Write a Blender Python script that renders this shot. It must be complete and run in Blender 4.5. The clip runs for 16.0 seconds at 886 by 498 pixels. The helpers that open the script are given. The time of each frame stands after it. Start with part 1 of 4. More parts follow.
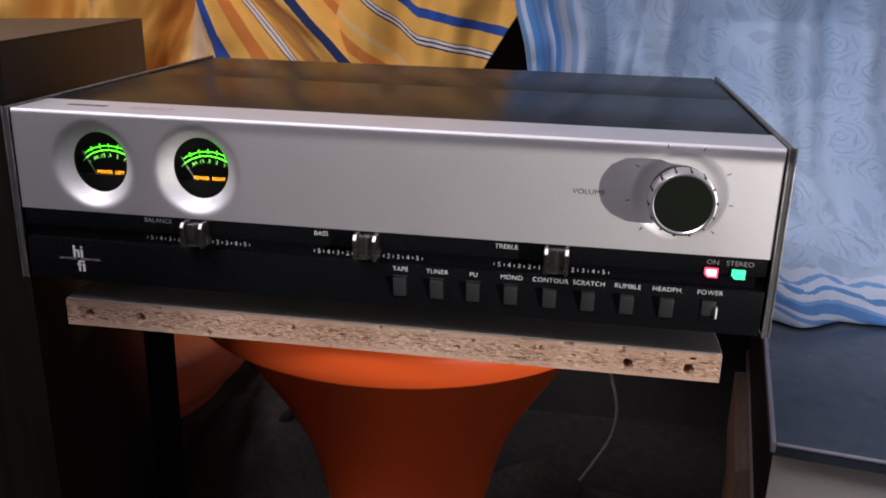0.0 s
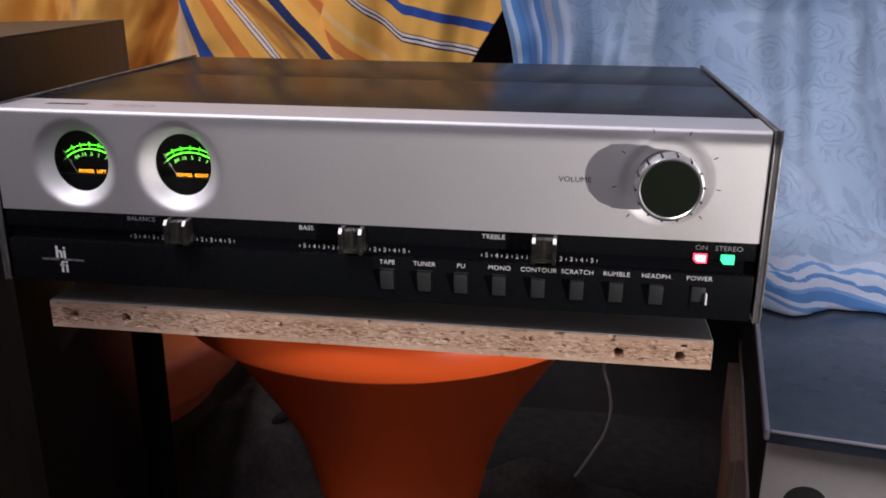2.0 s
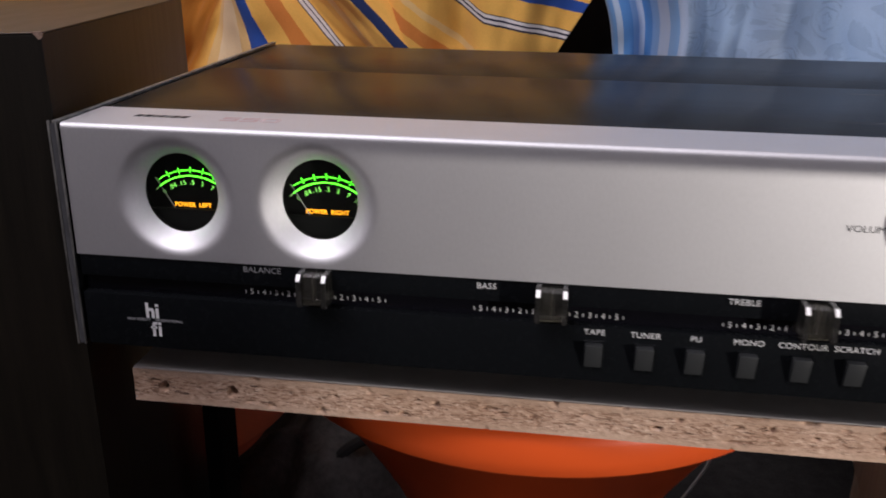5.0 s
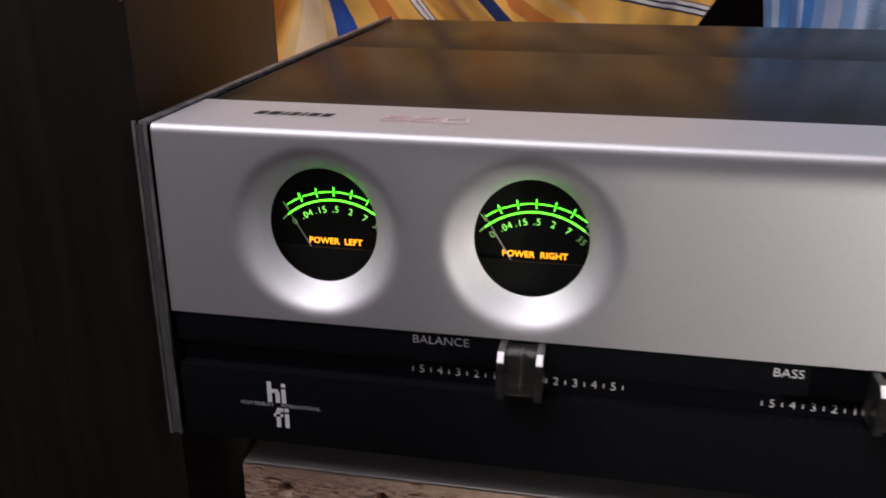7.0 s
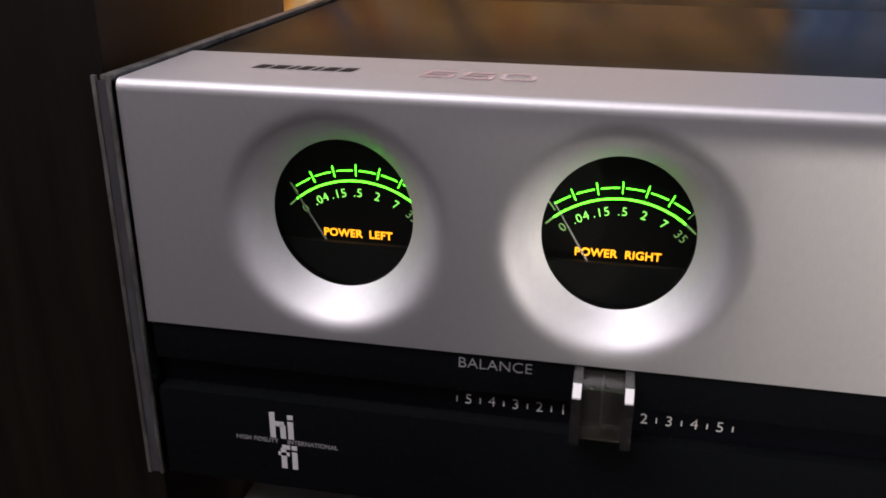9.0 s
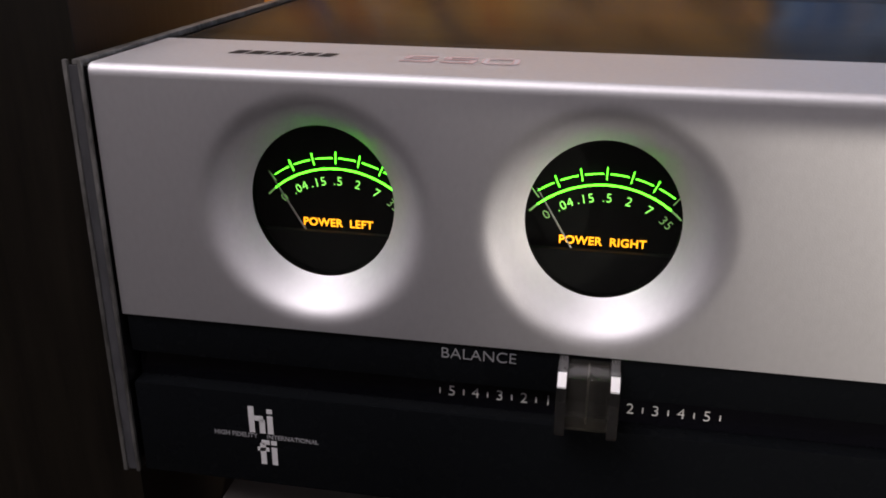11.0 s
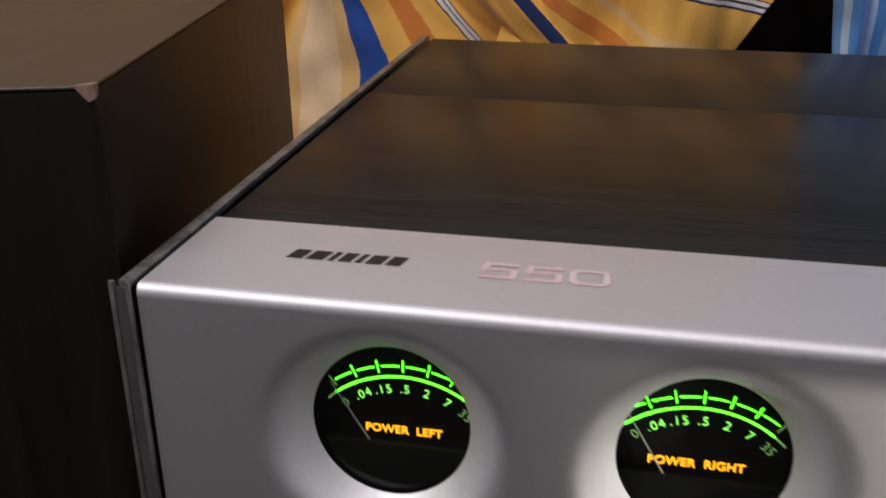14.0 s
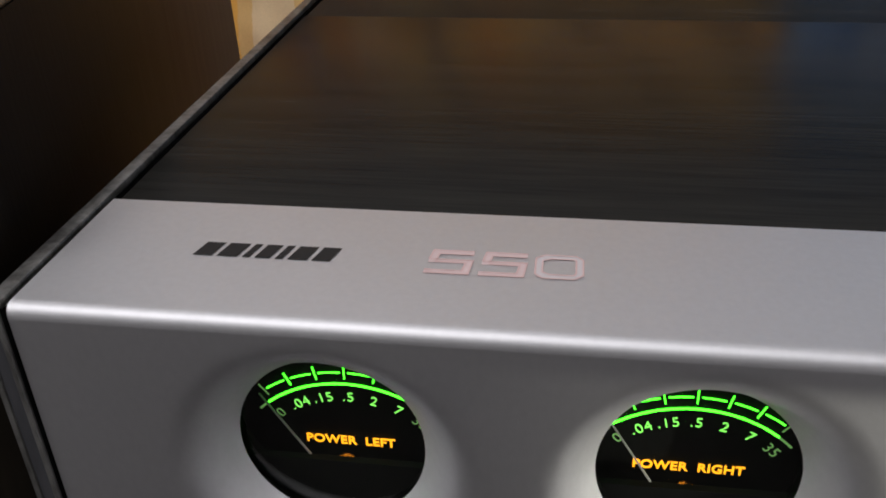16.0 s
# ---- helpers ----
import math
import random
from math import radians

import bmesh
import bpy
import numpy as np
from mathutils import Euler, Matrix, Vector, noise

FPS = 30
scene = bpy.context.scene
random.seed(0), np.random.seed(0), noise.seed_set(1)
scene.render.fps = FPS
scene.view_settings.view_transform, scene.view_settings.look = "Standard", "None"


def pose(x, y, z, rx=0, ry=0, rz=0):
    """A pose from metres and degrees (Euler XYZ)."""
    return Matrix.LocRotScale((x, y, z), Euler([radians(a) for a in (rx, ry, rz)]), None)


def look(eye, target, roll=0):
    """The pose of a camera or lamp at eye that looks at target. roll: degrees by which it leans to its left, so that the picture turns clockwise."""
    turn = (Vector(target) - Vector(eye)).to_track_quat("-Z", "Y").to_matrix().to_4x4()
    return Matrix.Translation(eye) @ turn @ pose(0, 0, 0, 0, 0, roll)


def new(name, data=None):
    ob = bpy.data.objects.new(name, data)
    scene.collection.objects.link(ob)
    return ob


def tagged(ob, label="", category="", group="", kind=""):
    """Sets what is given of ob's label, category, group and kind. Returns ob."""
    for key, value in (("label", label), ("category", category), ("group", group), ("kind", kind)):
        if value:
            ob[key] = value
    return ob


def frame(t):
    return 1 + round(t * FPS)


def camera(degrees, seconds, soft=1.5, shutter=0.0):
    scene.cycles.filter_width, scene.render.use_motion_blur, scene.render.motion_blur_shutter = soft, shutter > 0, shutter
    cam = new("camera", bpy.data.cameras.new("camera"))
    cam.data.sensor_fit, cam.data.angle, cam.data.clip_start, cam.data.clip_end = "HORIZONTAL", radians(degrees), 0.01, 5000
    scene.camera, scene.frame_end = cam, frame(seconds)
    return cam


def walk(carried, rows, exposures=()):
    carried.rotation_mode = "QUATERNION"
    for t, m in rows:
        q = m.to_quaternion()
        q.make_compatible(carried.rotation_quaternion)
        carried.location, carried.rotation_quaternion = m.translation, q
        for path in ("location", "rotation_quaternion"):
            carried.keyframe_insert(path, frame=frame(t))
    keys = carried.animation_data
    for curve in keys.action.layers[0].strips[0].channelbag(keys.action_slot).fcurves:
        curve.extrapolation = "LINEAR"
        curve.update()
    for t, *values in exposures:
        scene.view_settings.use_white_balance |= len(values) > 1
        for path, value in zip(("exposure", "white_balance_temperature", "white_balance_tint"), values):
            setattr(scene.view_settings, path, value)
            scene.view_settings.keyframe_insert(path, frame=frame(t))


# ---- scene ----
cam = camera(53.5, 16.0, soft=1.75, shutter=0.4)
PATH = [
    (0, (0.3185, -0.45, 0.666), (0.029, 1.4255, 0.0365), 1.4),
    (0.5, (0.3155, -0.4445, 0.6555), (0.032, 1.432, 0.024), 1.2),
    (1, (0.3125, -0.445, 0.653), (0.031, 1.433, 0.0255), 0.65),
    (1.5, (0.321, -0.444, 0.662), (0.0425, 1.436, 0.0395), 0.2),
    (2, (0.3215, -0.447, 0.659), (0.0475, 1.4335, 0.035), 0.3),
    (2.5, (0.3055, -0.4475, 0.659), (0.0385, 1.434, 0.035), 0.85),
    (3, (0.2765, -0.446, 0.6705), (0.012, 1.4335, 0.0395), 1.1),
    (3.2, (0.272, -0.4455, 0.671), (0.011, 1.431, 0.031), 1.3),
    (5.3, (0.1895, -0.3112, 0.6538), (-0.07, 1.5486, -0.0337), 0.57),
    (5.5, (0.1768, -0.2963, 0.652), (-0.0931, 1.5601, -0.0421), 0.49),
    (6, (0.1618, -0.271, 0.6424), (-0.177, 1.5736, -0.051), -0.22),
    (6.5, (0.1448, -0.2492, 0.6384), (-0.1918, 1.595, -0.0576), 0.12),
    (7, (0.128, -0.2248, 0.6348), (-0.2268, 1.612, -0.0728), 0.04),
    (7.5, (0.1166, -0.1994, 0.6342), (-0.2448, 1.617, -0.1212), 0.0),
    (8, (0.1096, -0.1878, 0.6234), (-0.2552, 1.6234, -0.1432), 0.1),
    (8.5, (0.1012, -0.1794, 0.6222), (-0.2628, 1.6342, -0.1388), 0.34),
    (9, (0.1062, -0.1704, 0.6178), (-0.2586, 1.6448, -0.1392), 0.28),
    (11.5, (0.1064, -0.1672, 0.6126), (-0.2206, 1.6608, -0.1294), 0.42),
    (12, (0.1102, -0.1658, 0.614), (-0.2188, 1.6618, -0.128), 0.44),
    (12.5, (0.1098, -0.1658, 0.614), (-0.2137, 1.6636, -0.1284), 0.36),
    (13, (0.1066, -0.1638, 0.6172), (-0.2322, 1.6638, -0.1218), 0.14),
    (13.5, (0.1026, -0.1518, 0.633), (-0.242, 1.6512, -0.1602), 0.34),
    (14, (0.0846, -0.1374, 0.6516), (-0.2496, 1.673, -0.1298), 0.36),
    (14.5, (0.0744, -0.1146, 0.6504), (-0.2454, 1.6202, -0.2914), -0.1),
    (15, (0.0718, -0.1124, 0.6524), (-0.2188, 1.6178, -0.3068), -0.32),
    (15.5, (0.085, -0.1, 0.6548), (-0.2188, 1.613, -0.3316), -1.58),
    (16, (0.0852, -0.1018, 0.654), (-0.1874, 1.606, -0.351), -1.8),
]
EXPOSURES = [(0, -0.16, 6700, 14), (3.2, -0.16, 6700, 14), (5.5, -0.28, 6750, 12), (7.5, -0.32, 6850, 12), (9.0, -0.32, 6950, 12), (11.5, -0.38, 7050, 12), (12.5, -0.42, 7100, 12), (13.0, -0.38, 7200, 12), (13.5, -0.34, 7350, 11), (14.0, -0.38, 7000, 8), (14.5, -0.48, 6720, 5), (16, -0.56, 6850, 2)]
walk(cam, [(t, look(eye, target, roll)) for t, eye, target, roll in PATH], EXPOSURES)

# ---- world and lights ----
world = bpy.data.worlds.new("room_air")
scene.world = world
world.use_nodes = True
world.node_tree.nodes["Background"].inputs[0].default_value = (0.9, 0.95, 1.0, 1)
world.node_tree.nodes["Background"].inputs[1].default_value = 0.02


def area_lamp(name, eye, target, sx, sy, watts, color):
    data = bpy.data.lights.new(name, "AREA")
    data.shape, data.size, data.size_y, data.energy, data.color = "RECTANGLE", sx, sy, watts, color
    ob = new(name, data)
    ob.matrix_world = look(eye, target)
    return ob


area_lamp("ceiling_light_glow", (-0.38, -0.70, 2.25), (0.15, 0.0, 0.5), 1.3, 1.3, 51.0, (0.97, 0.93, 1.05))
# added lamp for the unseen source on the right behind the knob's shadow
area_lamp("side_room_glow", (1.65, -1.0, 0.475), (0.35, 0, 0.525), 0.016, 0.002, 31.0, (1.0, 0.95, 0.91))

# ---- materials ----


class Nodes:
    """A short way to wire a node material."""

    def __init__(self, name):
        self.mat = bpy.data.materials.new(name)
        self.mat.use_nodes = True
        self.tree = self.mat.node_tree
        self.bsdf = self.tree.nodes["Principled BSDF"]
        self.out = self.tree.nodes["Material Output"]
        self.coord = None

    def add(self, kind, **settings):
        n = self.tree.nodes.new(kind)
        for key, value in settings.items():
            setattr(n, key, value)
        return n

    def link(self, a, b):
        self.tree.links.new(a, b)

    def place(self, scale=(1, 1, 1), turn=(0, 0, 0), source="Object"):
        tc = self.add("ShaderNodeTexCoord")
        mp = self.add("ShaderNodeMapping")
        mp.inputs["Scale"].default_value = scale
        mp.inputs["Rotation"].default_value = turn
        self.link(tc.outputs[source], mp.inputs["Vector"])
        return mp.outputs["Vector"]

    def noise(self, vec, scale, detail=3.0, rough=0.55):
        n = self.add("ShaderNodeTexNoise")
        n.inputs["Scale"].default_value = scale
        n.inputs["Detail"].default_value = detail
        n.inputs["Roughness"].default_value = rough
        self.link(vec, n.inputs["Vector"])
        return n.outputs["Fac"]

    def ramp(self, fac, stops, mode="LINEAR"):
        r = self.add("ShaderNodeValToRGB")
        r.color_ramp.interpolation = mode
        el = r.color_ramp.elements
        while len(el) < len(stops):
            el.new(0.5)
        for e, (p, c) in zip(el, stops):
            e.position, e.color = p, (*c, 1)
        self.link(fac, r.inputs["Fac"])
        return r.outputs["Color"]

    def mix(self, fac, a, b, blend="MIX"):
        m = self.add("ShaderNodeMix", data_type="RGBA", blend_type=blend)
        for value, socket in ((fac, m.inputs[0]), (a, m.inputs[6]), (b, m.inputs[7])):
            if isinstance(value, (int, float)):
                socket.default_value = value
            elif isinstance(value, tuple):
                socket.default_value = (*value, 1)
            else:
                self.link(value, socket)
        return m.outputs[2]

    def math(self, op, a, b=0.0, c=0.0):
        m = self.add("ShaderNodeMath", operation=op)
        for value, socket in zip((a, b, c), m.inputs):
            if isinstance(value, (int, float)):
                socket.default_value = value
            else:
                self.link(value, socket)
        return m.outputs[0]

    def bump(self, height, strength, distance):
        b = self.add("ShaderNodeBump")
        b.inputs["Strength"].default_value = strength
        b.inputs["Distance"].default_value = distance
        self.link(height, b.inputs["Height"])
        self.link(b.outputs["Normal"], self.bsdf.inputs["Normal"])

    def set(self, **kw):
        for key, value in kw.items():
            socket = self.bsdf.inputs[key.replace("_", " ")]
            if isinstance(value, tuple):
                socket.default_value = (*value, 1)
            elif isinstance(value, (int, float)):
                socket.default_value = value
            else:
                self.link(value, socket)
        return self


def grained(name, a, b, scale, stretch, rough, metal=0.0, bump=0.0, dist=0.0005, rough_var=0.08, coat=0.0, fine=6.0, spec=0.5):
    """Two colours mixed by noise at two scales, with a matching relief and gloss."""
    n = Nodes(name)
    v = n.place(stretch)
    big = n.noise(v, scale, 3)
    small = n.noise(v, scale * fine, 5)
    both = n.math("ADD", n.math("MULTIPLY", big, 0.55), n.math("MULTIPLY", small, 0.45))
    n.set(Base_Color=n.ramp(both, [(0.32, a), (0.68, b)]), Metallic=metal, Coat_Weight=coat)
    n.bsdf.inputs["Specular IOR Level"].default_value = spec
    n.set(Roughness=n.math("ADD", rough - rough_var, n.math("MULTIPLY", big, 2 * rough_var)))
    if bump:
        n.bump(small, bump, dist)
    return n.mat


def plain(name, color, rough, metal=0.0, coat=0.0, spec=0.5):
    n = Nodes(name)
    v = n.place()
    n.set(Base_Color=n.mix(n.math("MULTIPLY", n.noise(v, 60, 4), 0.35), color, tuple(c * 0.72 for c in color)), Metallic=metal, Coat_Weight=coat)
    n.bsdf.inputs["Specular IOR Level"].default_value = spec
    n.set(Roughness=n.math("ADD", rough - 0.03, n.math("MULTIPLY", n.noise(v, 220, 2), 0.06)))
    return n.mat


def glowing(name, color, strength):
    n = Nodes(name)
    n.set(Base_Color=color, Emission_Color=color, Emission_Strength=strength, Roughness=0.4)
    return n.mat


def clear(name, color, rough, ior):
    n = Nodes(name)
    n.set(Base_Color=color, Roughness=rough, Transmission_Weight=1.0, IOR=ior)
    return n.mat


# satin anodised aluminium: very fine grain along the sheet
n = Nodes("satin_aluminium")
v = n.place((1, 1, 14))
g = n.noise(v, 900, 3)
h = n.noise(n.place(), 14, 3)
mottle = n.ramp(n.noise(n.place((1, 1, 0.6)), 750, 3), [(0.3, (0.965, 0.965, 0.965)), (0.7, (1, 1, 1))])
# the turned dishes, sunk behind the sheet's face, and the bent edge are coarser than the rolled sheet
place = n.add("ShaderNodeSeparateXYZ")
n.link(n.place(), place.inputs[0])
sunk = n.ramp(n.math("MULTIPLY", place.outputs[1], 250.0), [(0.05, (0, 0, 0)), (0.7, (1, 1, 1))])
edge = n.math("MULTIPLY", n.math("LESS_THAN", place.outputs[1], 0.0022), n.math("GREATER_THAN", place.outputs[2], 0.5776))
turned = n.math("MAXIMUM", edge, n.math("MULTIPLY", sunk, n.math("LESS_THAN", place.outputs[2], 0.5785)))
satin = n.math("ADD", 0.495, n.math("MULTIPLY", g, 0.08))
n.set(Base_Color=n.mix(1.0, n.mix(h, (0.80, 0.80, 0.81), (0.88, 0.88, 0.89)), mottle, "MULTIPLY"), Metallic=1.0, Roughness=n.math("ADD", satin, n.math("MULTIPLY", turned, 0.12)))
n.bump(n.noise(n.place(), 2600, 2), 0.10, 0.0002)
ALU = n.mat
CHROME = plain("polished_chrome", (0.88, 0.88, 0.89), 0.30, 1.0)
TRIM = grained("dull_metal_edge", (0.075, 0.074, 0.069), (0.36, 0.355, 0.335), 120, (1, 1, 0.4), 0.40, 0.7, bump=0.3, dist=0.0003, fine=5)
PALETRIM = plain("pale_metal_trim", (0.72, 0.70, 0.70), 0.4, 0.3)
EDGEGREY = grained("dark_grey_edge", (0.035, 0.035, 0.038), (0.085, 0.086, 0.092), 90, (1, 1, 0.3), 0.45, fine=5)
TOPWOOD = grained("dark_veneer", (0.009, 0.0092, 0.0088), (0.024, 0.0235, 0.021), 30, (0.35, 9, 9), 0.25, bump=0.12, dist=0.0004, fine=4, rough_var=0.05, spec=0.075)
PLATE = plain("black_side_lacquer", (0.012, 0.012, 0.013), 0.25)
BLACK = plain("black_panel_plastic", (0.0050, 0.0058, 0.0068), 0.27, spec=0.09)
GROOVE = plain("black_scale_strip", (0.004, 0.004, 0.006), 0.22, spec=0.3)
BUTTON = plain("dark_grey_plastic", (0.026, 0.028, 0.029), 0.36, spec=0.4)
CAP = plain("olive_black_knob_face", (0.0065, 0.0100, 0.0055), 0.45, spec=0.13)
# white that stands in for highlights on slider ribs and the power button
GLINT = plain("highlight_white", (0.88, 0.88, 0.88), 0.25)
PRINT = plain("white_print", (0.72, 0.72, 0.72), 0.5)
# grey lettering; on BALANCE it stands for white print in shade
DIMPRINT = plain("grey_shaded_print", (0.29, 0.29, 0.30), 0.5)
INK = plain("black_ink", (0.015, 0.015, 0.02), 0.6, spec=0.15)
WORNINK = plain("worn_black_ink", (0.030, 0.029, 0.029), 0.6, spec=0.15)
REDINK = plain("faded_red_ink", (0.73, 0.52, 0.50), 0.75, spec=0.08)
PINKINK = plain("washed_pink_ink", (0.76, 0.60, 0.59), 0.7, spec=0.1)
PALEINK = plain("washed_pale_ink", (0.67, 0.62, 0.625), 0.65, spec=0.1)
DIAL = plain("dial_black", (0.003, 0.0036, 0.003), 0.55, spec=0.12)
NEEDLE = plain("needle_grey", (0.42, 0.40, 0.38), 0.4)
SCREW = plain("brass_screw", (0.55, 0.40, 0.25), 0.25, 1.0)
GREEN = glowing("lit_green_scale", (0.06, 0.85, 0.026), 9.0)
GREEN_FIG = glowing("lit_green_figures", (0.22, 0.80, 0.12), 2.6)
GREEN_DIM = glowing("dim_green_scale", (0.30, 0.62, 0.20), 0.55)
AMBER = glowing("lit_amber_letters", (1.0, 0.42, 0.020), 2.4)
RED = glowing("lit_red_lens", (1.0, 0.05, 0.10), 2.6)
REDCORE = glowing("lit_red_core", (1.0, 0.42, 0.46), 3.0)
TEAL = glowing("lit_green_lens", (0.03, 0.85, 0.33), 1.4)
GLASS = clear("meter_glass", (0.97, 0.98, 0.97), 0.0, 1.45)
n = Nodes("clear_acrylic")
n.set(Base_Color=n.ramp(n.noise(n.place(), 200, 3), [(0.3, (0.42, 0.40, 0.34)), (0.7, (0.50, 0.48, 0.42))]), Roughness=0.16, Transmission_Weight=0.96, IOR=1.4)
ACRYLIC = n.mat
n = Nodes("clear_acrylic_rib")
n.set(Base_Color=n.ramp(n.noise(n.place(), 300, 3), [(0.3, (0.34, 0.33, 0.31)), (0.7, (0.44, 0.43, 0.41))]), Roughness=0.15, Transmission_Weight=0.965, IOR=1.45)
RIB = n.mat
FROST = plain("milky_acrylic_edge", (0.085, 0.08, 0.065), 0.3)
RUBBER = plain("black_rubber", (0.015, 0.015, 0.015), 0.8)
WALLPAINT = grained("wall_paint", (0.63, 0.63, 0.64), (0.69, 0.69, 0.70), 4, (1, 1, 1), 0.8, bump=0.1, dist=0.001)
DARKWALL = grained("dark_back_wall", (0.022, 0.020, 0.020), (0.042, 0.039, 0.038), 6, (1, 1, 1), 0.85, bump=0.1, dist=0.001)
DUSKWALL = grained("low_bounce_wall", (0.15, 0.135, 0.14), (0.21, 0.19, 0.195), 4, (1, 1, 1), 0.8, bump=0.1, dist=0.001)
CEILPAINT = grained("ceiling_paint", (0.72, 0.72, 0.73), (0.78, 0.78, 0.79), 4, (1, 1, 1), 0.85)
CARPET = grained("dark_carpet", (0.024, 0.022, 0.021), (0.058, 0.054, 0.051), 60, (1, 1, 1), 0.95, bump=0.5, dist=0.003, spec=0.1)
BAGCLOTH = grained("charcoal_cloth", (0.055, 0.053, 0.052), (0.13, 0.126, 0.120), 25, (1, 1, 1), 0.9, bump=0.35, dist=0.002, spec=0.15)
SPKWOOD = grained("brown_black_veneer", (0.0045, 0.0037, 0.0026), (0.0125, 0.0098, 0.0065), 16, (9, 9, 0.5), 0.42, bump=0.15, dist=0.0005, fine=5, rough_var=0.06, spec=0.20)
# lighter brown than the sides: the light on the top is in its colour
SPKTOP = grained("lit_speaker_top", (0.028, 0.020, 0.012), (0.056, 0.041, 0.025), 18, (6, 0.6, 1), 0.48, bump=0.15, dist=0.0005, fine=5)
SLABBLACK = grained("matt_black_paint", (0.003, 0.003, 0.003), (0.009, 0.009, 0.0085), 900, (1, 1, 1), 0.9, bump=0.6, dist=0.0006, spec=0.06)
CHIPWOOD = grained("bare_chip", (0.12, 0.065, 0.04), (0.36, 0.25, 0.19), 500, (1, 1, 1), 0.8)
CABLEGREY = plain("grey_cable_sheath", (0.50, 0.49, 0.47), 0.5)
CABLEBLACK = plain("black_cable_sheath", (0.02, 0.02, 0.02), 0.5)
LAMINATE = grained("grey_white_laminate", (0.40, 0.38, 0.36), (0.50, 0.48, 0.45), 25, (1, 1, 1), 0.42)
CREAM = grained("cream_metal_front", (0.60, 0.57, 0.52), (0.66, 0.63, 0.57), 40, (1, 1, 1), 0.45)
CRATE = grained("raw_beige_wood", (0.36, 0.29, 0.22), (0.56, 0.46, 0.36), 12, (8, 8, 0.7), 0.7, bump=0.3, dist=0.001)
# bluish base puts part of the blue curtain's reflection into the lid's colour
SMOKED = grained("smoked_acrylic_lid", (0.022, 0.032, 0.047), (0.058, 0.075, 0.100), 9, (1, 1, 1), 0.24, bump=0.03, dist=0.002, rough_var=0.06, spec=0.8)
LIDRIM = plain("pale_grey_rim", (0.36, 0.36, 0.40), 0.3)
DECKSIDE = plain("black_deck_side", (0.012, 0.012, 0.012), 0.4)

# glossy orange moulded plastic
n = Nodes("orange_plastic")
v = n.place()
n.set(Base_Color=n.mix(n.noise(v, 9, 3), (0.70, 0.098, 0.018), (0.60, 0.076, 0.014)), Roughness=n.math("ADD", 0.26, n.math("MULTIPLY", n.noise(v, 40, 3), 0.12)))
n.bsdf.inputs["Subsurface Weight"].default_value = 0.0
n.bump(n.noise(v, 160, 2), 0.05, 0.0006)
ORANGE = n.mat

# duller copy of the orange; the rear stool's shade is in its colour
SHADEDORANGE = grained("shaded_orange_plastic", (0.52, 0.115, 0.046), (0.66, 0.155, 0.066), 14, (1, 1, 1), 0.5, bump=0.1, dist=0.0008)

# raw particle board: flakes, dust and dark bark specks
n = Nodes("particle_board_edge")
v = n.place((0.8, 1, 3.0))
vo = n.add("ShaderNodeTexVoronoi")
vo.inputs["Scale"].default_value = 520
vo.inputs["Randomness"].default_value = 1.0
wob = n.add("ShaderNodeTexNoise")
wob.inputs["Scale"].default_value = 300
n.link(v, wob.inputs["Vector"])
shift = n.add("ShaderNodeVectorMath", operation="MULTIPLY_ADD")
n.link(wob.outputs["Color"], shift.inputs[0])
shift.inputs[1].default_value = (0.004, 0.004, 0.004)
n.link(v, shift.inputs[2])
n.link(shift.outputs[0], vo.inputs["Vector"])
sep = n.add("ShaderNodeSeparateColor")
n.link(vo.outputs["Color"], sep.inputs[0])
# coarse core between two finer, paler faces
uv = n.add("ShaderNodeUVMap", uv_map="cloth")
layer = n.add("ShaderNodeSeparateXYZ")
n.link(uv.outputs[0], layer.inputs[0])
core = n.ramp(n.math("ADD", n.math("ABSOLUTE", n.math("SUBTRACT", layer.outputs[1], 0.5)), n.math("MULTIPLY", n.math("SUBTRACT", n.noise(v, 120, 3), 0.5), 0.30)), [(0.24, (1, 1, 1)), (0.42, (0.12, 0.12, 0.12))])
flake = n.ramp(sep.outputs[0], [(0.0, (0.22, 0.120, 0.075)), (0.14, (0.36, 0.225, 0.155)), (0.5, (0.48, 0.325, 0.235)), (0.85, (0.55, 0.385, 0.285)), (1.0, (0.66, 0.50, 0.39))])
fine = n.ramp(n.noise(v, 900, 4, 0.7), [(0.3, (0.43, 0.295, 0.21)), (0.7, (0.58, 0.42, 0.32))])
wood = n.mix(core, fine, flake)
slots = n.ramp(n.noise(n.place((0.45, 1, 4.2)), 260, 5, 0.72), [(0.365, (0.07, 0.035, 0.022)), (0.425, (1, 1, 1))])
specks = n.ramp(n.noise(v, 430, 4, 0.7), [(0.33, (0.22, 0.13, 0.09)), (0.41, (1, 1, 1))])
dark = n.mix(core, (1.0, 1.0, 1.0), n.mix(1.0, slots, specks, "MULTIPLY"))
tone = n.ramp(n.noise(n.place(), 26, 3), [(0.3, (0.80, 0.75, 0.70)), (0.7, (1, 1, 1))])
n.set(Base_Color=n.mix(1.0, n.mix(1.0, wood, dark, "MULTIPLY"), tone, "MULTIPLY"), Roughness=0.85)
n.bump(n.math("ADD", vo.outputs["Distance"], slots), 0.3, 0.0008)
PARTICLE = n.mat


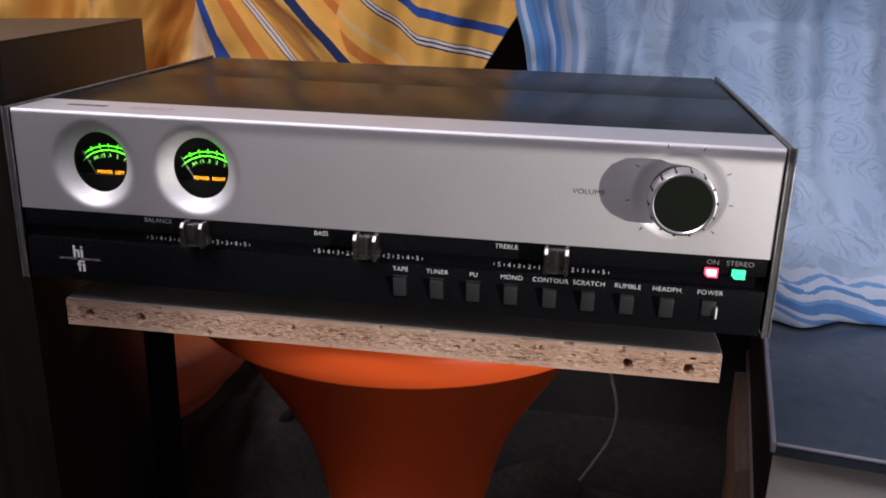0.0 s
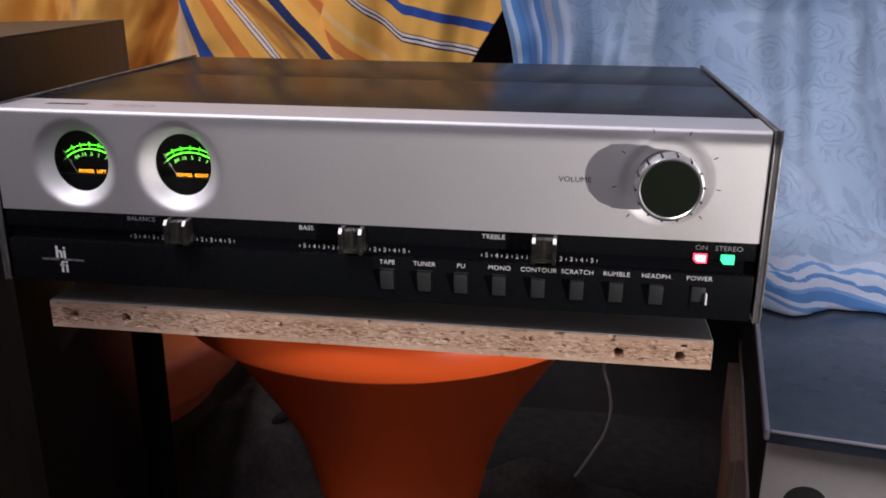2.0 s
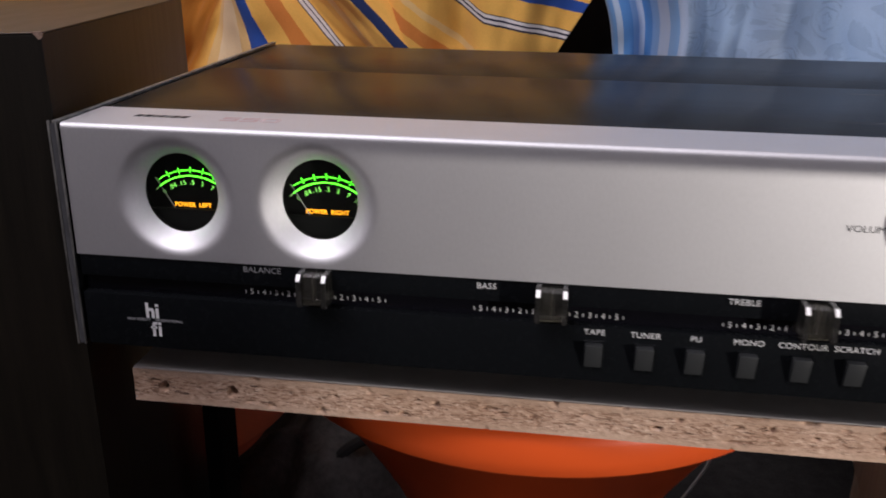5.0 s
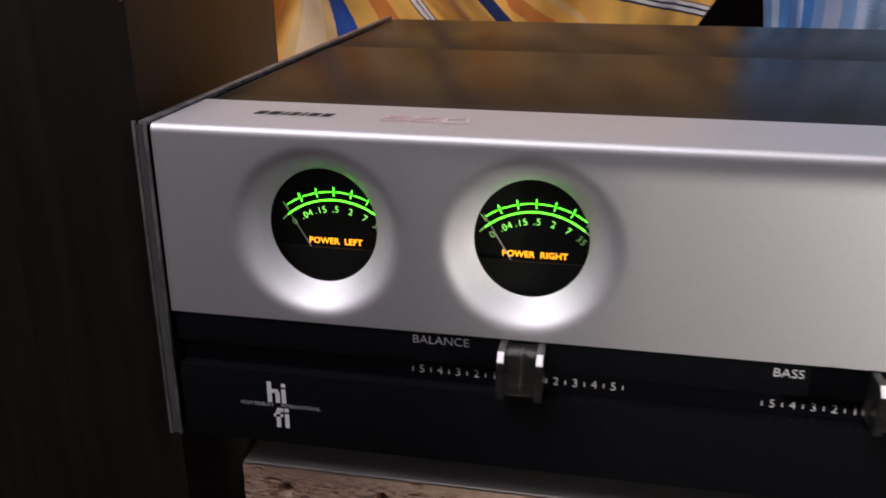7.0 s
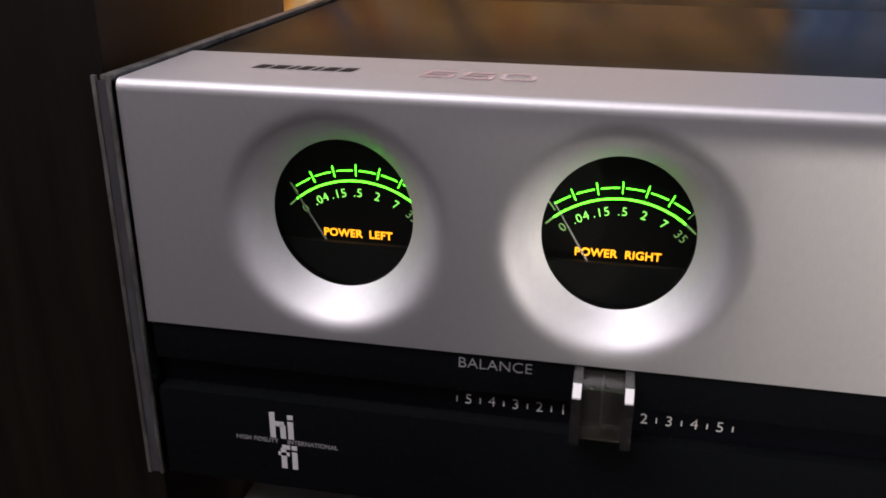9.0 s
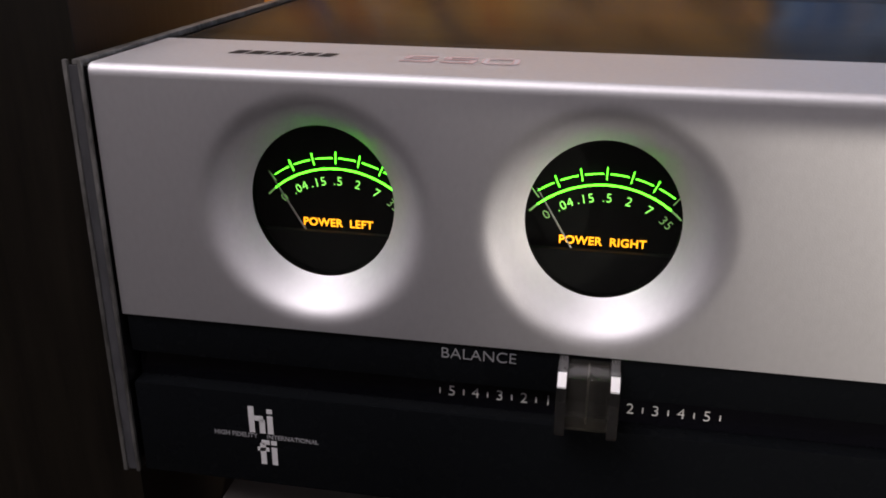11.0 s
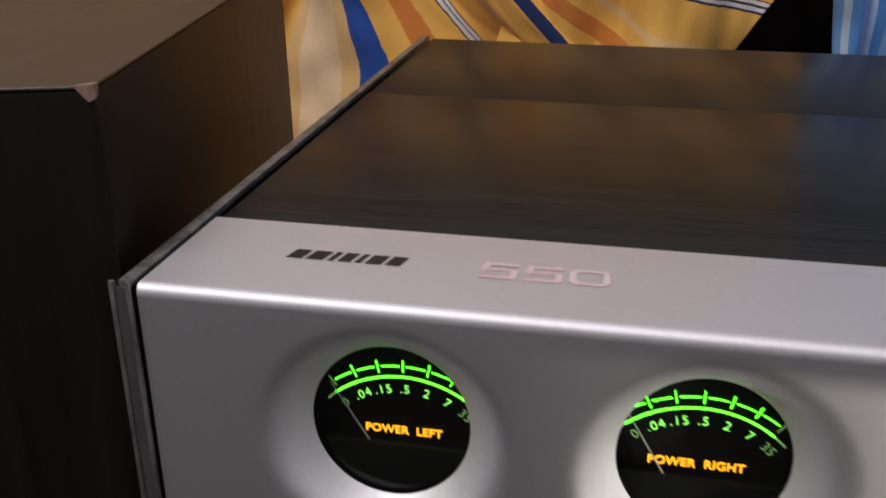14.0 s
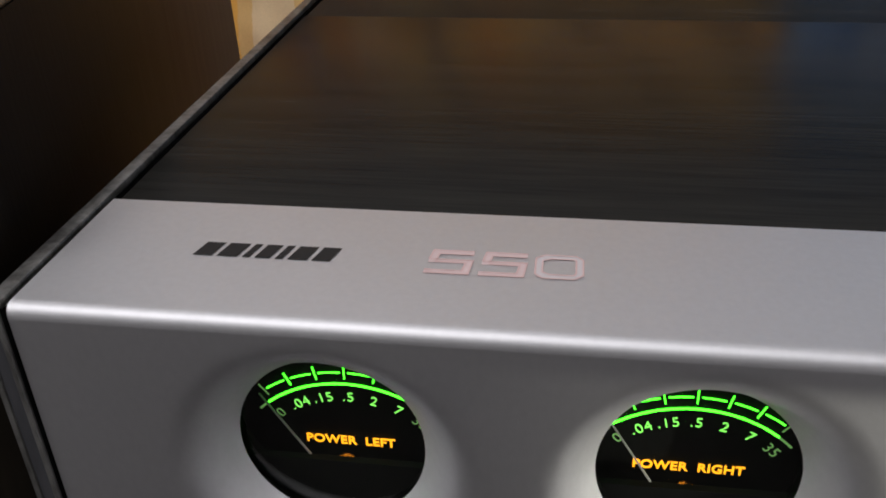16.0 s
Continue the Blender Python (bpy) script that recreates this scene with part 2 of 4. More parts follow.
def stripe_cloth(name, stops, low, high, weave=1500.0, fold_shade=None):
    """Cloth with printed stripes; the UV's first axis runs across them."""
    n = Nodes(name)
    uv = n.add("ShaderNodeUVMap", uv_map="cloth")
    sep = n.add("ShaderNodeSeparateXYZ")
    n.link(uv.outputs[0], sep.inputs[0])
    wander = n.math("MULTIPLY", n.math("SUBTRACT", n.noise(n.place(), 120, 2), 0.5), 0.0016)
    pos = n.math("DIVIDE", n.math("SUBTRACT", n.math("ADD", sep.outputs[0], wander), low), high - low)
    col = n.ramp(pos, [((p - low) / (high - low), c) for p, c in stops], "CONSTANT")
    # soft brown band: a fold's shadow painted into the cloth colour
    if fold_shade:
        tint = n.ramp(pos, [((p - low) / (high - low), (k, k, k)) for p, k in fold_shade])
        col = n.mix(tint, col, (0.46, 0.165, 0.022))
    fade = n.ramp(n.noise(n.place(), 9, 4), [(0.3, (0.90, 0.86, 0.80)), (0.7, (1, 1, 1))])
    fuzz = n.ramp(n.noise(n.place(), 700, 3), [(0.3, (0.90, 0.90, 0.90)), (0.7, (1, 1, 1))])
    n.set(Base_Color=n.mix(1.0, n.mix(1.0, col, fade, "MULTIPLY"), fuzz, "MULTIPLY"), Roughness=0.85, Sheen_Weight=0.15)
    n.bsdf.inputs["Specular IOR Level"].default_value = 0.15
    n.bump(n.noise(n.place(), weave, 2), 0.25, 0.0006)
    return n.mat


YEL, ORA, BLU, NAV, WHI, DRK, CRM, FOLDLIT = (0.94, 0.535, 0.125), (0.73, 0.26, 0.06), (0.03, 0.095, 0.40), (0.018, 0.035, 0.12), (0.80, 0.78, 0.78), (0.04, 0.04, 0.07), (0.88, 0.60, 0.26), (0.93, 0.73, 0.46)
# the palest band is a fold's highlight put into the stripe colours
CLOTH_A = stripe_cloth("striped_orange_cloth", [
    (-0.260, YEL), (-0.191, CRM), (-0.184, FOLDLIT), (-0.166, CRM), (-0.157, BLU), (-0.144, YEL),
    (-0.129, ORA), (-0.116, YEL), (-0.1005, DRK), (-0.0988, WHI), (-0.0957, DRK), (-0.0943, WHI), (-0.0912, DRK), (-0.0895, YEL),
    (-0.060, CRM), (-0.045, YEL), (-0.020, NAV), (-0.007, YEL), (0.02, ORA), (0.03, YEL)], -0.260, 0.04, fold_shade=((-0.250, 0.0), (-0.234, 0.9), (-0.200, 1.0), (-0.193, 0.0)))
CLOTH_B = stripe_cloth("striped_orange_cloth_fold", [
    (0.46, YEL), (0.472, BLU), (0.484, YEL), (0.499, ORA), (0.515, YEL), (0.530, CRM), (0.538, YEL), (0.5705, DRK), (0.572, WHI), (0.5752, DRK), (0.5768, WHI), (0.580, DRK), (0.5815, YEL),
    (0.602, BLU), (0.613, YEL), (0.645, ORA), (0.66, YEL), (0.70, BLU), (0.71, YEL)], 0.46, 0.72)

# pale blue cotton with a woven rose pattern, and blue stripes along its borders
n = Nodes("blue_rose_cloth")
uv = n.add("ShaderNodeUVMap", uv_map="cloth")
sep = n.add("ShaderNodeSeparateXYZ")
n.link(uv.outputs[0], sep.inputs[0])
warp = n.add("ShaderNodeTexNoise")
warp.inputs["Scale"].default_value = 55
warp.inputs["Detail"].default_value = 2
n.link(uv.outputs[0], warp.inputs["Vector"])
bent = n.add("ShaderNodeVectorMath", operation="MULTIPLY_ADD")
n.link(warp.outputs["Color"], bent.inputs[0])
bent.inputs[1].default_value = (0.007, 0.007, 0.0)
n.link(uv.outputs[0], bent.inputs[2])
vo = n.add("ShaderNodeTexVoronoi")
vo.inputs["Scale"].default_value = 14.0
vo.inputs["Randomness"].default_value = 0.8
n.link(bent.outputs[0], vo.inputs["Vector"])
off = n.add("ShaderNodeVectorMath", operation="SUBTRACT")
n.link(bent.outputs[0], off.inputs[0])
n.link(vo.outputs["Position"], off.inputs[1])
so = n.add("ShaderNodeSeparateXYZ")
n.link(off.outputs[0], so.inputs[0])
radius = n.math("SQRT", n.math("ADD", n.math("POWER", so.outputs[0], 2.0), n.math("POWER", so.outputs[1], 2.0)))
angle = n.math("ARCTAN2", so.outputs[1], so.outputs[0])
# petals: broken rings round each heart
turns = n.math("MULTIPLY", radius, 135.0)
scallop = n.math("MULTIPLY", n.math("ABSOLUTE", n.math("SINE", n.math("ADD", n.math("MULTIPLY", angle, 2.5), n.math("MULTIPLY", n.math("FLOOR", turns), 1.9)))), 0.34)
petal = n.math("ABSOLUTE", n.math("SUBTRACT", n.math("FRACT", n.math("ADD", turns, scallop)), 0.5))
broken = n.noise(uv.outputs[0], 130, 2)
soft = n.ramp(n.math("ADD", petal, n.math("MULTIPLY", n.math("SUBTRACT", broken, 0.5), 0.22)), [(0.30, (0, 0, 0)), (0.41, (1, 1, 1))])
inside = n.ramp(n.math("MULTIPLY", radius, 30.0), [(0.78, (1, 1, 1)), (0.86, (0, 0, 0))])
worn = n.ramp(n.noise(uv.outputs[0], 48, 3), [(0.40, (0.15, 0.15, 0.15)), (0.56, (1, 1, 1))])
rose = n.math("MULTIPLY", n.math("MULTIPLY", soft, inside), worn)
# leaves: narrow lobes in the ring between the roses
lobe = n.math("ABSOLUTE", n.math("SINE", n.math("ADD", n.math("MULTIPLY", angle, 2.5), n.math("MULTIPLY", n.noise(uv.outputs[0], 25, 2), 5.0))))
lobes = n.ramp(n.math("ADD", lobe, n.math("MULTIPLY", n.math("SUBTRACT", broken, 0.5), 0.7)), [(0.74, (0, 0, 0)), (0.86, (1, 1, 1))])
ring = n.math("MULTIPLY", n.math("GREATER_THAN", radius, 0.031), n.math("LESS_THAN", radius, 0.046))
leaf = n.math("MULTIPLY", n.math("MULTIPLY", lobes, ring), 0.7)
pattern = n.math("MAXIMUM", rose, leaf)
field = n.mix(n.math("MULTIPLY", pattern, 0.40), n.ramp(n.noise(uv.outputs[0], 7, 3), [(0.3, (0.36, 0.51, 0.68)), (0.7, (0.49, 0.63, 0.79))]), (0.18, 0.26, 0.39))
# stripes by the distance from the side border (u) and from the hem (v)
bands = [(0.0, (0.16, 0.36, 0.68)), (0.08, (0.50, 0.64, 0.80)), (0.15, (0.11, 0.31, 0.66)), (0.28, (0.24, 0.44, 0.74)), (0.36, (0.52, 0.63, 0.80)), (0.46, (0.08, 0.26, 0.58)), (0.56, (0.22, 0.42, 0.72)), (0.64, (0.48, 0.60, 0.79)), (0.74, (0.22, 0.42, 0.73)), (0.84, (0.46, 0.57, 0.74))]
side = n.ramp(n.math("DIVIDE", sep.outputs[0], 0.075), bands, "CONSTANT")
hem_bands = [(0.0, (0.52, 0.62, 0.78)), (0.06, (0.14, 0.33, 0.66)), (0.13, (0.55, 0.66, 0.82)), (0.20, (0.10, 0.27, 0.60)), (0.34, (0.20, 0.40, 0.72)), (0.40, (0.60, 0.70, 0.84)), (0.52, (0.12, 0.30, 0.62)), (0.60, (0.58, 0.68, 0.83)), (0.74, (0.18, 0.38, 0.70)), (0.82, (0.56, 0.66, 0.82))]
hem = n.ramp(n.math("DIVIDE", n.math("SUBTRACT", sep.outputs[1], 0.010), 0.066), hem_bands, "CONSTANT")
in_side = n.math("LESS_THAN", sep.outputs[0], 0.07)
in_hem = n.math("MULTIPLY", n.math("LESS_THAN", sep.outputs[1], 0.074), n.math("GREATER_THAN", sep.outputs[1], 0.010))
color = n.mix(in_hem, n.mix(in_side, field, side), hem)
fuzz = n.ramp(n.noise(n.place(), 800, 3), [(0.3, (0.90, 0.90, 0.90)), (0.7, (1, 1, 1))])
n.set(Base_Color=n.mix(1.0, color, fuzz, "MULTIPLY"), Roughness=0.8, Sheen_Weight=0.2)
n.bsdf.inputs["Specular IOR Level"].default_value = 0.2
n.bump(n.math("ADD", n.math("MULTIPLY", pattern, 0.5), n.noise(n.place(), 1400, 2)), 0.2, 0.0006)
CLOTH_BLUE = n.mat

# ---- mesh helpers ----


def mesh_of(bm, name, material, smooth=True, sharp=35):
    bmesh.ops.recalc_face_normals(bm, faces=bm.faces)
    me = bpy.data.meshes.new(name)
    bm.to_mesh(me)
    bm.free()
    me.materials.append(material)
    if smooth:
        me.shade_smooth()
        me.set_sharp_from_angle(angle=radians(sharp))
    return me


def part(name, bm, material, parent=None, label="", smooth=True, sharp=35):
    ob = new(name, mesh_of(bm, name, material, smooth, sharp))
    ob.parent = parent
    return tagged(ob, label)


def thing(name, at, label, category, group="", turn=0.0):
    ob = new(name)
    ob.empty_display_size = 0.02
    ob.matrix_world = pose(*at, 0, 0, turn)
    return tagged(ob, label, category, group)


def box(x0, x1, y0, y1, z0, z1, bevel=0.0, segments=2):
    bm = bmesh.new()
    bmesh.ops.create_cube(bm, size=1, matrix=Matrix.LocRotScale(((x0 + x1) / 2, (y0 + y1) / 2, (z0 + z1) / 2), None, (x1 - x0, y1 - y0, z1 - z0)))
    if bevel:
        bmesh.ops.bevel(bm, geom=bm.edges[:], offset=bevel, segments=segments, profile=0.6, affect="EDGES")
    return bm


def lathe(profile, around=48, axis="z", at=(0, 0, 0)):
    """A turned body: profile is a list of (radius, height); axis y turns it to look along the depth."""
    bm = bmesh.new()
    rings = []
    for r, h in profile:
        ring = []
        for i in range(around if r > 1e-6 else 1):
            a = 2 * math.pi * i / around
            p = (r * math.cos(a), r * math.sin(a), h) if axis == "z" else (r * math.cos(a), h, r * math.sin(a))
            ring.append(bm.verts.new(Vector(p) + Vector(at)))
        rings.append(ring)
    for a, b in zip(rings, rings[1:]):
        if len(a) == 1 and len(b) == 1:
            continue
        for i in range(around):
            j = (i + 1) % around
            if len(a) == 1:
                bm.faces.new((a[0], b[i], b[j]))
            elif len(b) == 1:
                bm.faces.new((a[i], a[j], b[0]))
            else:
                bm.faces.new((a[i], a[j], b[j], b[i]))
    return bm


def sheet(nu, nv, f):
    """A grid surface f(u, v) for u, v in 0..1; f gives the place and the cloth coordinates."""
    bm = bmesh.new()
    lay = bm.loops.layers.uv.new("cloth")
    verts, uvs = [], {}
    for j in range(nv + 1):
        row = []
        for i in range(nu + 1):
            p, c = f(i / nu, j / nv)
            vert = bm.verts.new(p)
            uvs[vert] = c
            row.append(vert)
        verts.append(row)
    for j in range(nv):
        for i in range(nu):
            face = bm.faces.new((verts[j][i], verts[j][i + 1], verts[j + 1][i + 1], verts[j + 1][i]))
            for loop in face.loops:
                loop[lay].uv = uvs[loop.vert]
    return bm


def tube(points, r, around=10, steps=8):
    """A round cable through the points, smoothed."""
    pts = [Vector(p) for p in points]
    pts = [pts[0] * 2 - pts[1]] + pts + [pts[-1] * 2 - pts[-2]]
    line = []
    for a, b, c, d in zip(pts, pts[1:], pts[2:], pts[3:]):
        for k in range(steps):
            t = k / steps
            line.append(0.5 * ((2 * b) + (c - a) * t + (2 * a - 5 * b + 4 * c - d) * t * t + (3 * b - 3 * c + d - a) * t ** 3))
    line.append(pts[-2])
    bm = bmesh.new()
    rings = []
    for i, p in enumerate(line):
        way = (line[min(i + 1, len(line) - 1)] - line[max(i - 1, 0)]).normalized()
        s = way.orthogonal().normalized() if not rings else (side - way * side.dot(way)).normalized()
        side = s
        o = way.cross(s)
        rings.append([bm.verts.new(p + r * (math.cos(2 * math.pi * k / around) * s + math.sin(2 * math.pi * k / around) * o)) for k in range(around)])
    for a, b in zip(rings, rings[1:]):
        for k in range(around):
            bm.faces.new((a[k], a[(k + 1) % around], b[(k + 1) % around], b[k]))
    bm.faces.new(rings[0])
    bm.faces.new(rings[-1])
    return bm


def writing(name, body, size, at, material, parent, flat="y", turn=0.0, align="CENTER", wide=1.0, weight=0.0, shear=0.0, label="", spacing=1.0):
    """Printed words as thin raised letters. flat y: facing the front; z: lying on top."""
    cu = bpy.data.curves.new(name, "FONT")
    cu.body, cu.size, cu.align_x, cu.align_y, cu.extrude, cu.offset, cu.shear = body, size, align, "CENTER", 0.00006, weight, shear
    cu.resolution_u, cu.space_character = 4, spacing
    tmp = bpy.data.objects.new(name, cu)
    scene.collection.objects.link(tmp)
    bpy.context.view_layer.update()
    me = bpy.data.meshes.new_from_object(tmp.evaluated_get(bpy.context.evaluated_depsgraph_get()))
    bpy.data.objects.remove(tmp)
    bpy.data.curves.remove(cu)
    base = pose(*at, 90 if flat == "y" else 0, 0, 0) @ pose(0, 0, 0, 0, 0, turn) @ Matrix.Diagonal((wide, 1, 1, 1))
    me.transform(base)
    me.materials.clear()
    me.materials.append(material)
    ob = new(name, me)
    ob.parent = parent
    return tagged(ob, label)


def quads(name, polys, material, parent, y=0.0, thick=0.00012, label=""):
    """Flat printed marks in the front plane, each a polygon of (x, z)."""
    bm = bmesh.new()
    for poly in polys:
        front = [bm.verts.new((x, y - thick, z)) for x, z in poly]
        back = [bm.verts.new((x, y, z)) for x, z in poly]
        bm.faces.new(front)
        for k in range(len(poly)):
            j = (k + 1) % len(poly)
            bm.faces.new((front[k], front[j], back[j], back[k]))
    return part(name, bm, material, parent, label, smooth=False)


def bar(x0, x1, z0, z1):
    return [(x0, z0), (x1, z0), (x1, z1), (x0, z1)]


# ---- the room ----
def wall(name, x0, x1, y0, y1, z0, z1, material):
    return tagged(new(name, mesh_of(box(x0, x1, y0, y1, z0, z1), name, material, smooth=False)), kind="structure")


X0, X1, Y0, Y1, HIGH = -1.5, 1.15, -2.2, 0.78, 2.4
wall("floor", X0 - 0.1, 2.2, Y0 - 0.1, Y1 + 0.1, -0.08, 0.0, CARPET)
wall("ceiling", X0 - 0.1, 2.2, Y0 - 0.1, Y1 + 0.1, HIGH, HIGH + 0.1, CEILPAINT)
# coloured near black to keep the gaps behind and below the curtains dark
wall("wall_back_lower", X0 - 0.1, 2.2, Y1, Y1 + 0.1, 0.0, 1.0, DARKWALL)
# unseen upper part, added pale to brighten reflections in the strip on top
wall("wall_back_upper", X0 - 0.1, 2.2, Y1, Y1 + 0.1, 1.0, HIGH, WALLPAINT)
# unseen front and left walls, toned dark to weaken the bounced light
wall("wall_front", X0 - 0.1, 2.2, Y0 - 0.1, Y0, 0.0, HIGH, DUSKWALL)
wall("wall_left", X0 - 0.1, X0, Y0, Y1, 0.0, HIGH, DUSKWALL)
# the right wall is an added mask: its slot trims the unseen side lamp's beam
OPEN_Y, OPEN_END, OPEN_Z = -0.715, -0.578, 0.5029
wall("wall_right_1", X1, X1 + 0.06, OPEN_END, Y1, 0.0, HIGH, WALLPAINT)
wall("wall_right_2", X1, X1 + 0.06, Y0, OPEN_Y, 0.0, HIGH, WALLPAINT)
mask_top = wall("wall_right_3", X1, X1 + 0.06, OPEN_Y, OPEN_END, OPEN_Z, HIGH, WALLPAINT)
for vert in mask_top.data.vertices:
    # lower edge tilted so the lit patch on the fascia ends level
    if vert.co.z < 1.0:
        vert.co.z += 0.098 * (vert.co.y - OPEN_Y)
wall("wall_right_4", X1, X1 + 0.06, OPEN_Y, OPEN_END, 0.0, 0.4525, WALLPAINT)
wall("wall_right_outer", 2.1, 2.2, Y0, Y1, 0.0, HIGH, WALLPAINT)

# ---- the amplifier ----
W, TOP, BOT, DEEP = 0.42, 0.580, 0.479, 0.286
SILVER_Z = 0.5220
STRIP_Y = 0.0368
METERS = (0.0475, 0.1086)
METER_Z = 0.5497
KNOB = (0.3709, 0.5533)

amp = thing("stereo_amplifier", (0.21, 0.14, 0.462), "silver and black stereo amplifier with lit green meters on particle board", "amplifier")
amp_shift = Matrix.Translation((-0.21, -0.14, -0.462))


def amp_part(ob):
    ob.matrix_parent_inverse = amp_shift
    return ob


def fascia():
    """The silver front with three turned dishes, the rounded upper edge and the strip on top."""
    bm = bmesh.new()
    half = 0.028
    low, high = SILVER_Z, TOP - 0.0020
    dishes = [(METERS[0], METER_Z), (METERS[1], METER_Z), KNOB]
    flats = [0.0]
    for cx, cz in dishes:
        flats += [cx - half, cx + half]
    flats.append(W)

    def rect(x0, x1, z0, z1):
        bm.faces.new([bm.verts.new((x, 0, z)) for x, z in bar(x0, x1, z0, z1)])
    for x0, x1 in zip(flats[0::2], flats[1::2]):
        rect(x0, x1, low, high)
    around = 96
    for cx, cz in dishes:
        knob = (cx, cz) == KNOB
        profile = [(0.0270, 0.0), (0.0261, 0.00005), (0.0252, 0.0002), (0.0243, 0.0005), (0.0234, 0.00095), (0.0225, 0.0016), (0.0216, 0.0024), (0.0208, 0.0033), (0.0200, 0.0043), (0.0193, 0.0053), (0.0186, 0.0064), (0.0180, 0.0073), (0.0175, 0.0081)]
        if knob:
            profile = [(0.0248, 0.0), (0.0240, 0.0), (0.0232, 0.00015), (0.0224, 0.0003), (0.0214, 0.0006), (0.0204, 0.0009), (0.0192, 0.0012), (0.0178, 0.0014), (0.0150, 0.0015), (0.004, 0.0015)]
        rings = []
        outer = []
        for i in range(around):
            a = 2 * math.pi * (i + 0.5) / around
            c, s = math.cos(a), math.sin(a)
            zlim = (high - cz) if s > 0 else (cz - low)
            k = min(half / max(abs(c), 1e-9), zlim / max(abs(s), 1e-9))
            outer.append(bm.verts.new((cx + k * c, 0, cz + k * s)))
        rings.append(outer)
        for r, d in profile:
            narrow = 1.0 if knob else 1.0 - 0.068 * min(1.0, d / 0.008)
            rings.append([bm.verts.new((cx - (1 - narrow) * 0.004 + narrow * r * math.cos(2 * math.pi * (i + 0.5) / around), d, cz + r * math.sin(2 * math.pi * (i + 0.5) / around))) for i in range(around)])
        for a, b in zip(rings, rings[1:]):
            for i in range(around):
                j = (i + 1) % around
                bm.faces.new((a[i], a[j], b[j], b[i]))
        # the square's corners
        for sx in (-1, 1):
            for zc in (low, high):
                corner = Vector((cx + sx * half, 0, zc))
                near = sorted(outer, key=lambda p: (p.co - corner).length)[:2]
                bm.faces.new([bm.verts.new(corner), near[0], near[1]])
    # rounded edge, then the strip on top, then the fold down behind
    r = 0.0019
    line = [(0.0, high)] + [(r - r * math.cos(math.pi / 2 * k / 6), TOP - r + r * math.sin(math.pi / 2 * k / 6)) for k in range(7)]
    line += [(STRIP_Y, TOP), (STRIP_Y, TOP - 0.0015)]
    prev = None
    for y, z in line:
        row = [bm.verts.new((x, y, z)) for x in (0.0, W)]
        if prev:
            bm.faces.new((prev[0], prev[1], row[1], row[0]))
        prev = row
    # lower edge of the sheet
    row = [bm.verts.new((x, y, SILVER_Z - 0.00003)) for x, y in ((0, 0.0012), (W, 0.0012), (W, 0.00002), (0, 0.00002))]
    bm.faces.new(row)
    bmesh.ops.remove_doubles(bm, verts=bm.verts, dist=1e-6)
    me = bpy.data.meshes.new("fascia")
    for f in bm.faces:
        f.normal_update()
        c = f.calc_center_median()
        out = Vector((0, -1, 0)) if c.z < TOP - 0.00145 else Vector((0, -0.5, 1))
        if f.normal.dot(out) < 0:
            f.normal_flip()
    bm.to_mesh(me)
    bm.free()
    me.materials.append(ALU)
    me.shade_smooth()
    me.set_sharp_from_angle(angle=radians(50))
    ob = new("fascia", me)
    ob.parent = amp
    tagged(ob, "satin aluminium front with dished meter openings")
    return ob


amp_part(fascia())
amp_part(part("chassis", box(0.001, W - 0.001, 0.022, DEEP - 0.002, BOT + 0.002, TOP - 0.006, 0.001), BLACK, amp))
amp_part(part("top_cover", box(0.0008, W - 0.0008, STRIP_Y + 0.0003, 0.1655, TOP - 0.006, TOP - 0.0004, 0.0005), TOPWOOD, amp, "dark glossy veneered top cover"))
amp_part(part("rear_cover", box(0.0008, W - 0.0008, 0.1659, DEEP, TOP - 0.006, TOP - 0.0009, 0.0004), TOPWOOD, amp, "dark veneered rear cover"))
# side plates with worn metal edging
for side in (0, 1):
    x0, x1 = ((-0.0048, -0.0008), (W + 0.0008, W + 0.0048))[side]
    sgn = (1, -1)[side]
    outer, inner = (x0, x1) if side == 0 else (x1, x0)
    plate = amp_part(part("side_plate", box(min(outer, inner), max(outer, inner), -0.0006, DEEP, BOT, TOP - 0.0003, 0.0004), PLATE, amp, "black side plate with dull metal edges"))
    for e0, e1, y0 in ((outer - sgn * 0.0002, outer + sgn * 0.0009, -0.0013), (inner - sgn * 0.0008, inner + sgn * 0.0001, -0.0012)):
        part("edge_strip", box(min(e0, e1), max(e0, e1), y0, -0.0002, BOT - 0.0005, TOP + 0.0008, 0.0003), TRIM, plate, "dull worn metal edge")
    e0, e1 = outer + sgn * 0.0013, inner
    part("edge_strip", box(min(e0, e1), max(e0, e1), 0.0000, DEEP, TOP - 0.0012, TOP + 0.0007, 0.0003), TRIM, plate, "dull worn metal edge")
    part("veneer_edge", box(min(outer, inner) + 0.0009, max(outer, inner) - 0.0009, -0.0009, -0.0004, BOT, TOP - 0.0004), EDGEGREY, plate, "dark grey core edge")
# black control panel: upper strip, sunk scale strip, lower strip
amp_part(part("control_strip", box(0.0006, W - 0.0006, 0.0006, 0.02, 0.5120, SILVER_Z - 0.0003, 0.0004), BLACK, amp))
amp_part(part("scale_strip", box(0.0006, W - 0.0006, 0.0040, 0.02, 0.5040, 0.5122), GROOVE, amp, smooth=False))
amp_part(part("control_strip", box(0.0006, W - 0.0006, -0.0004, 0.02, BOT, 0.5042, 0.0006), BLACK, amp))
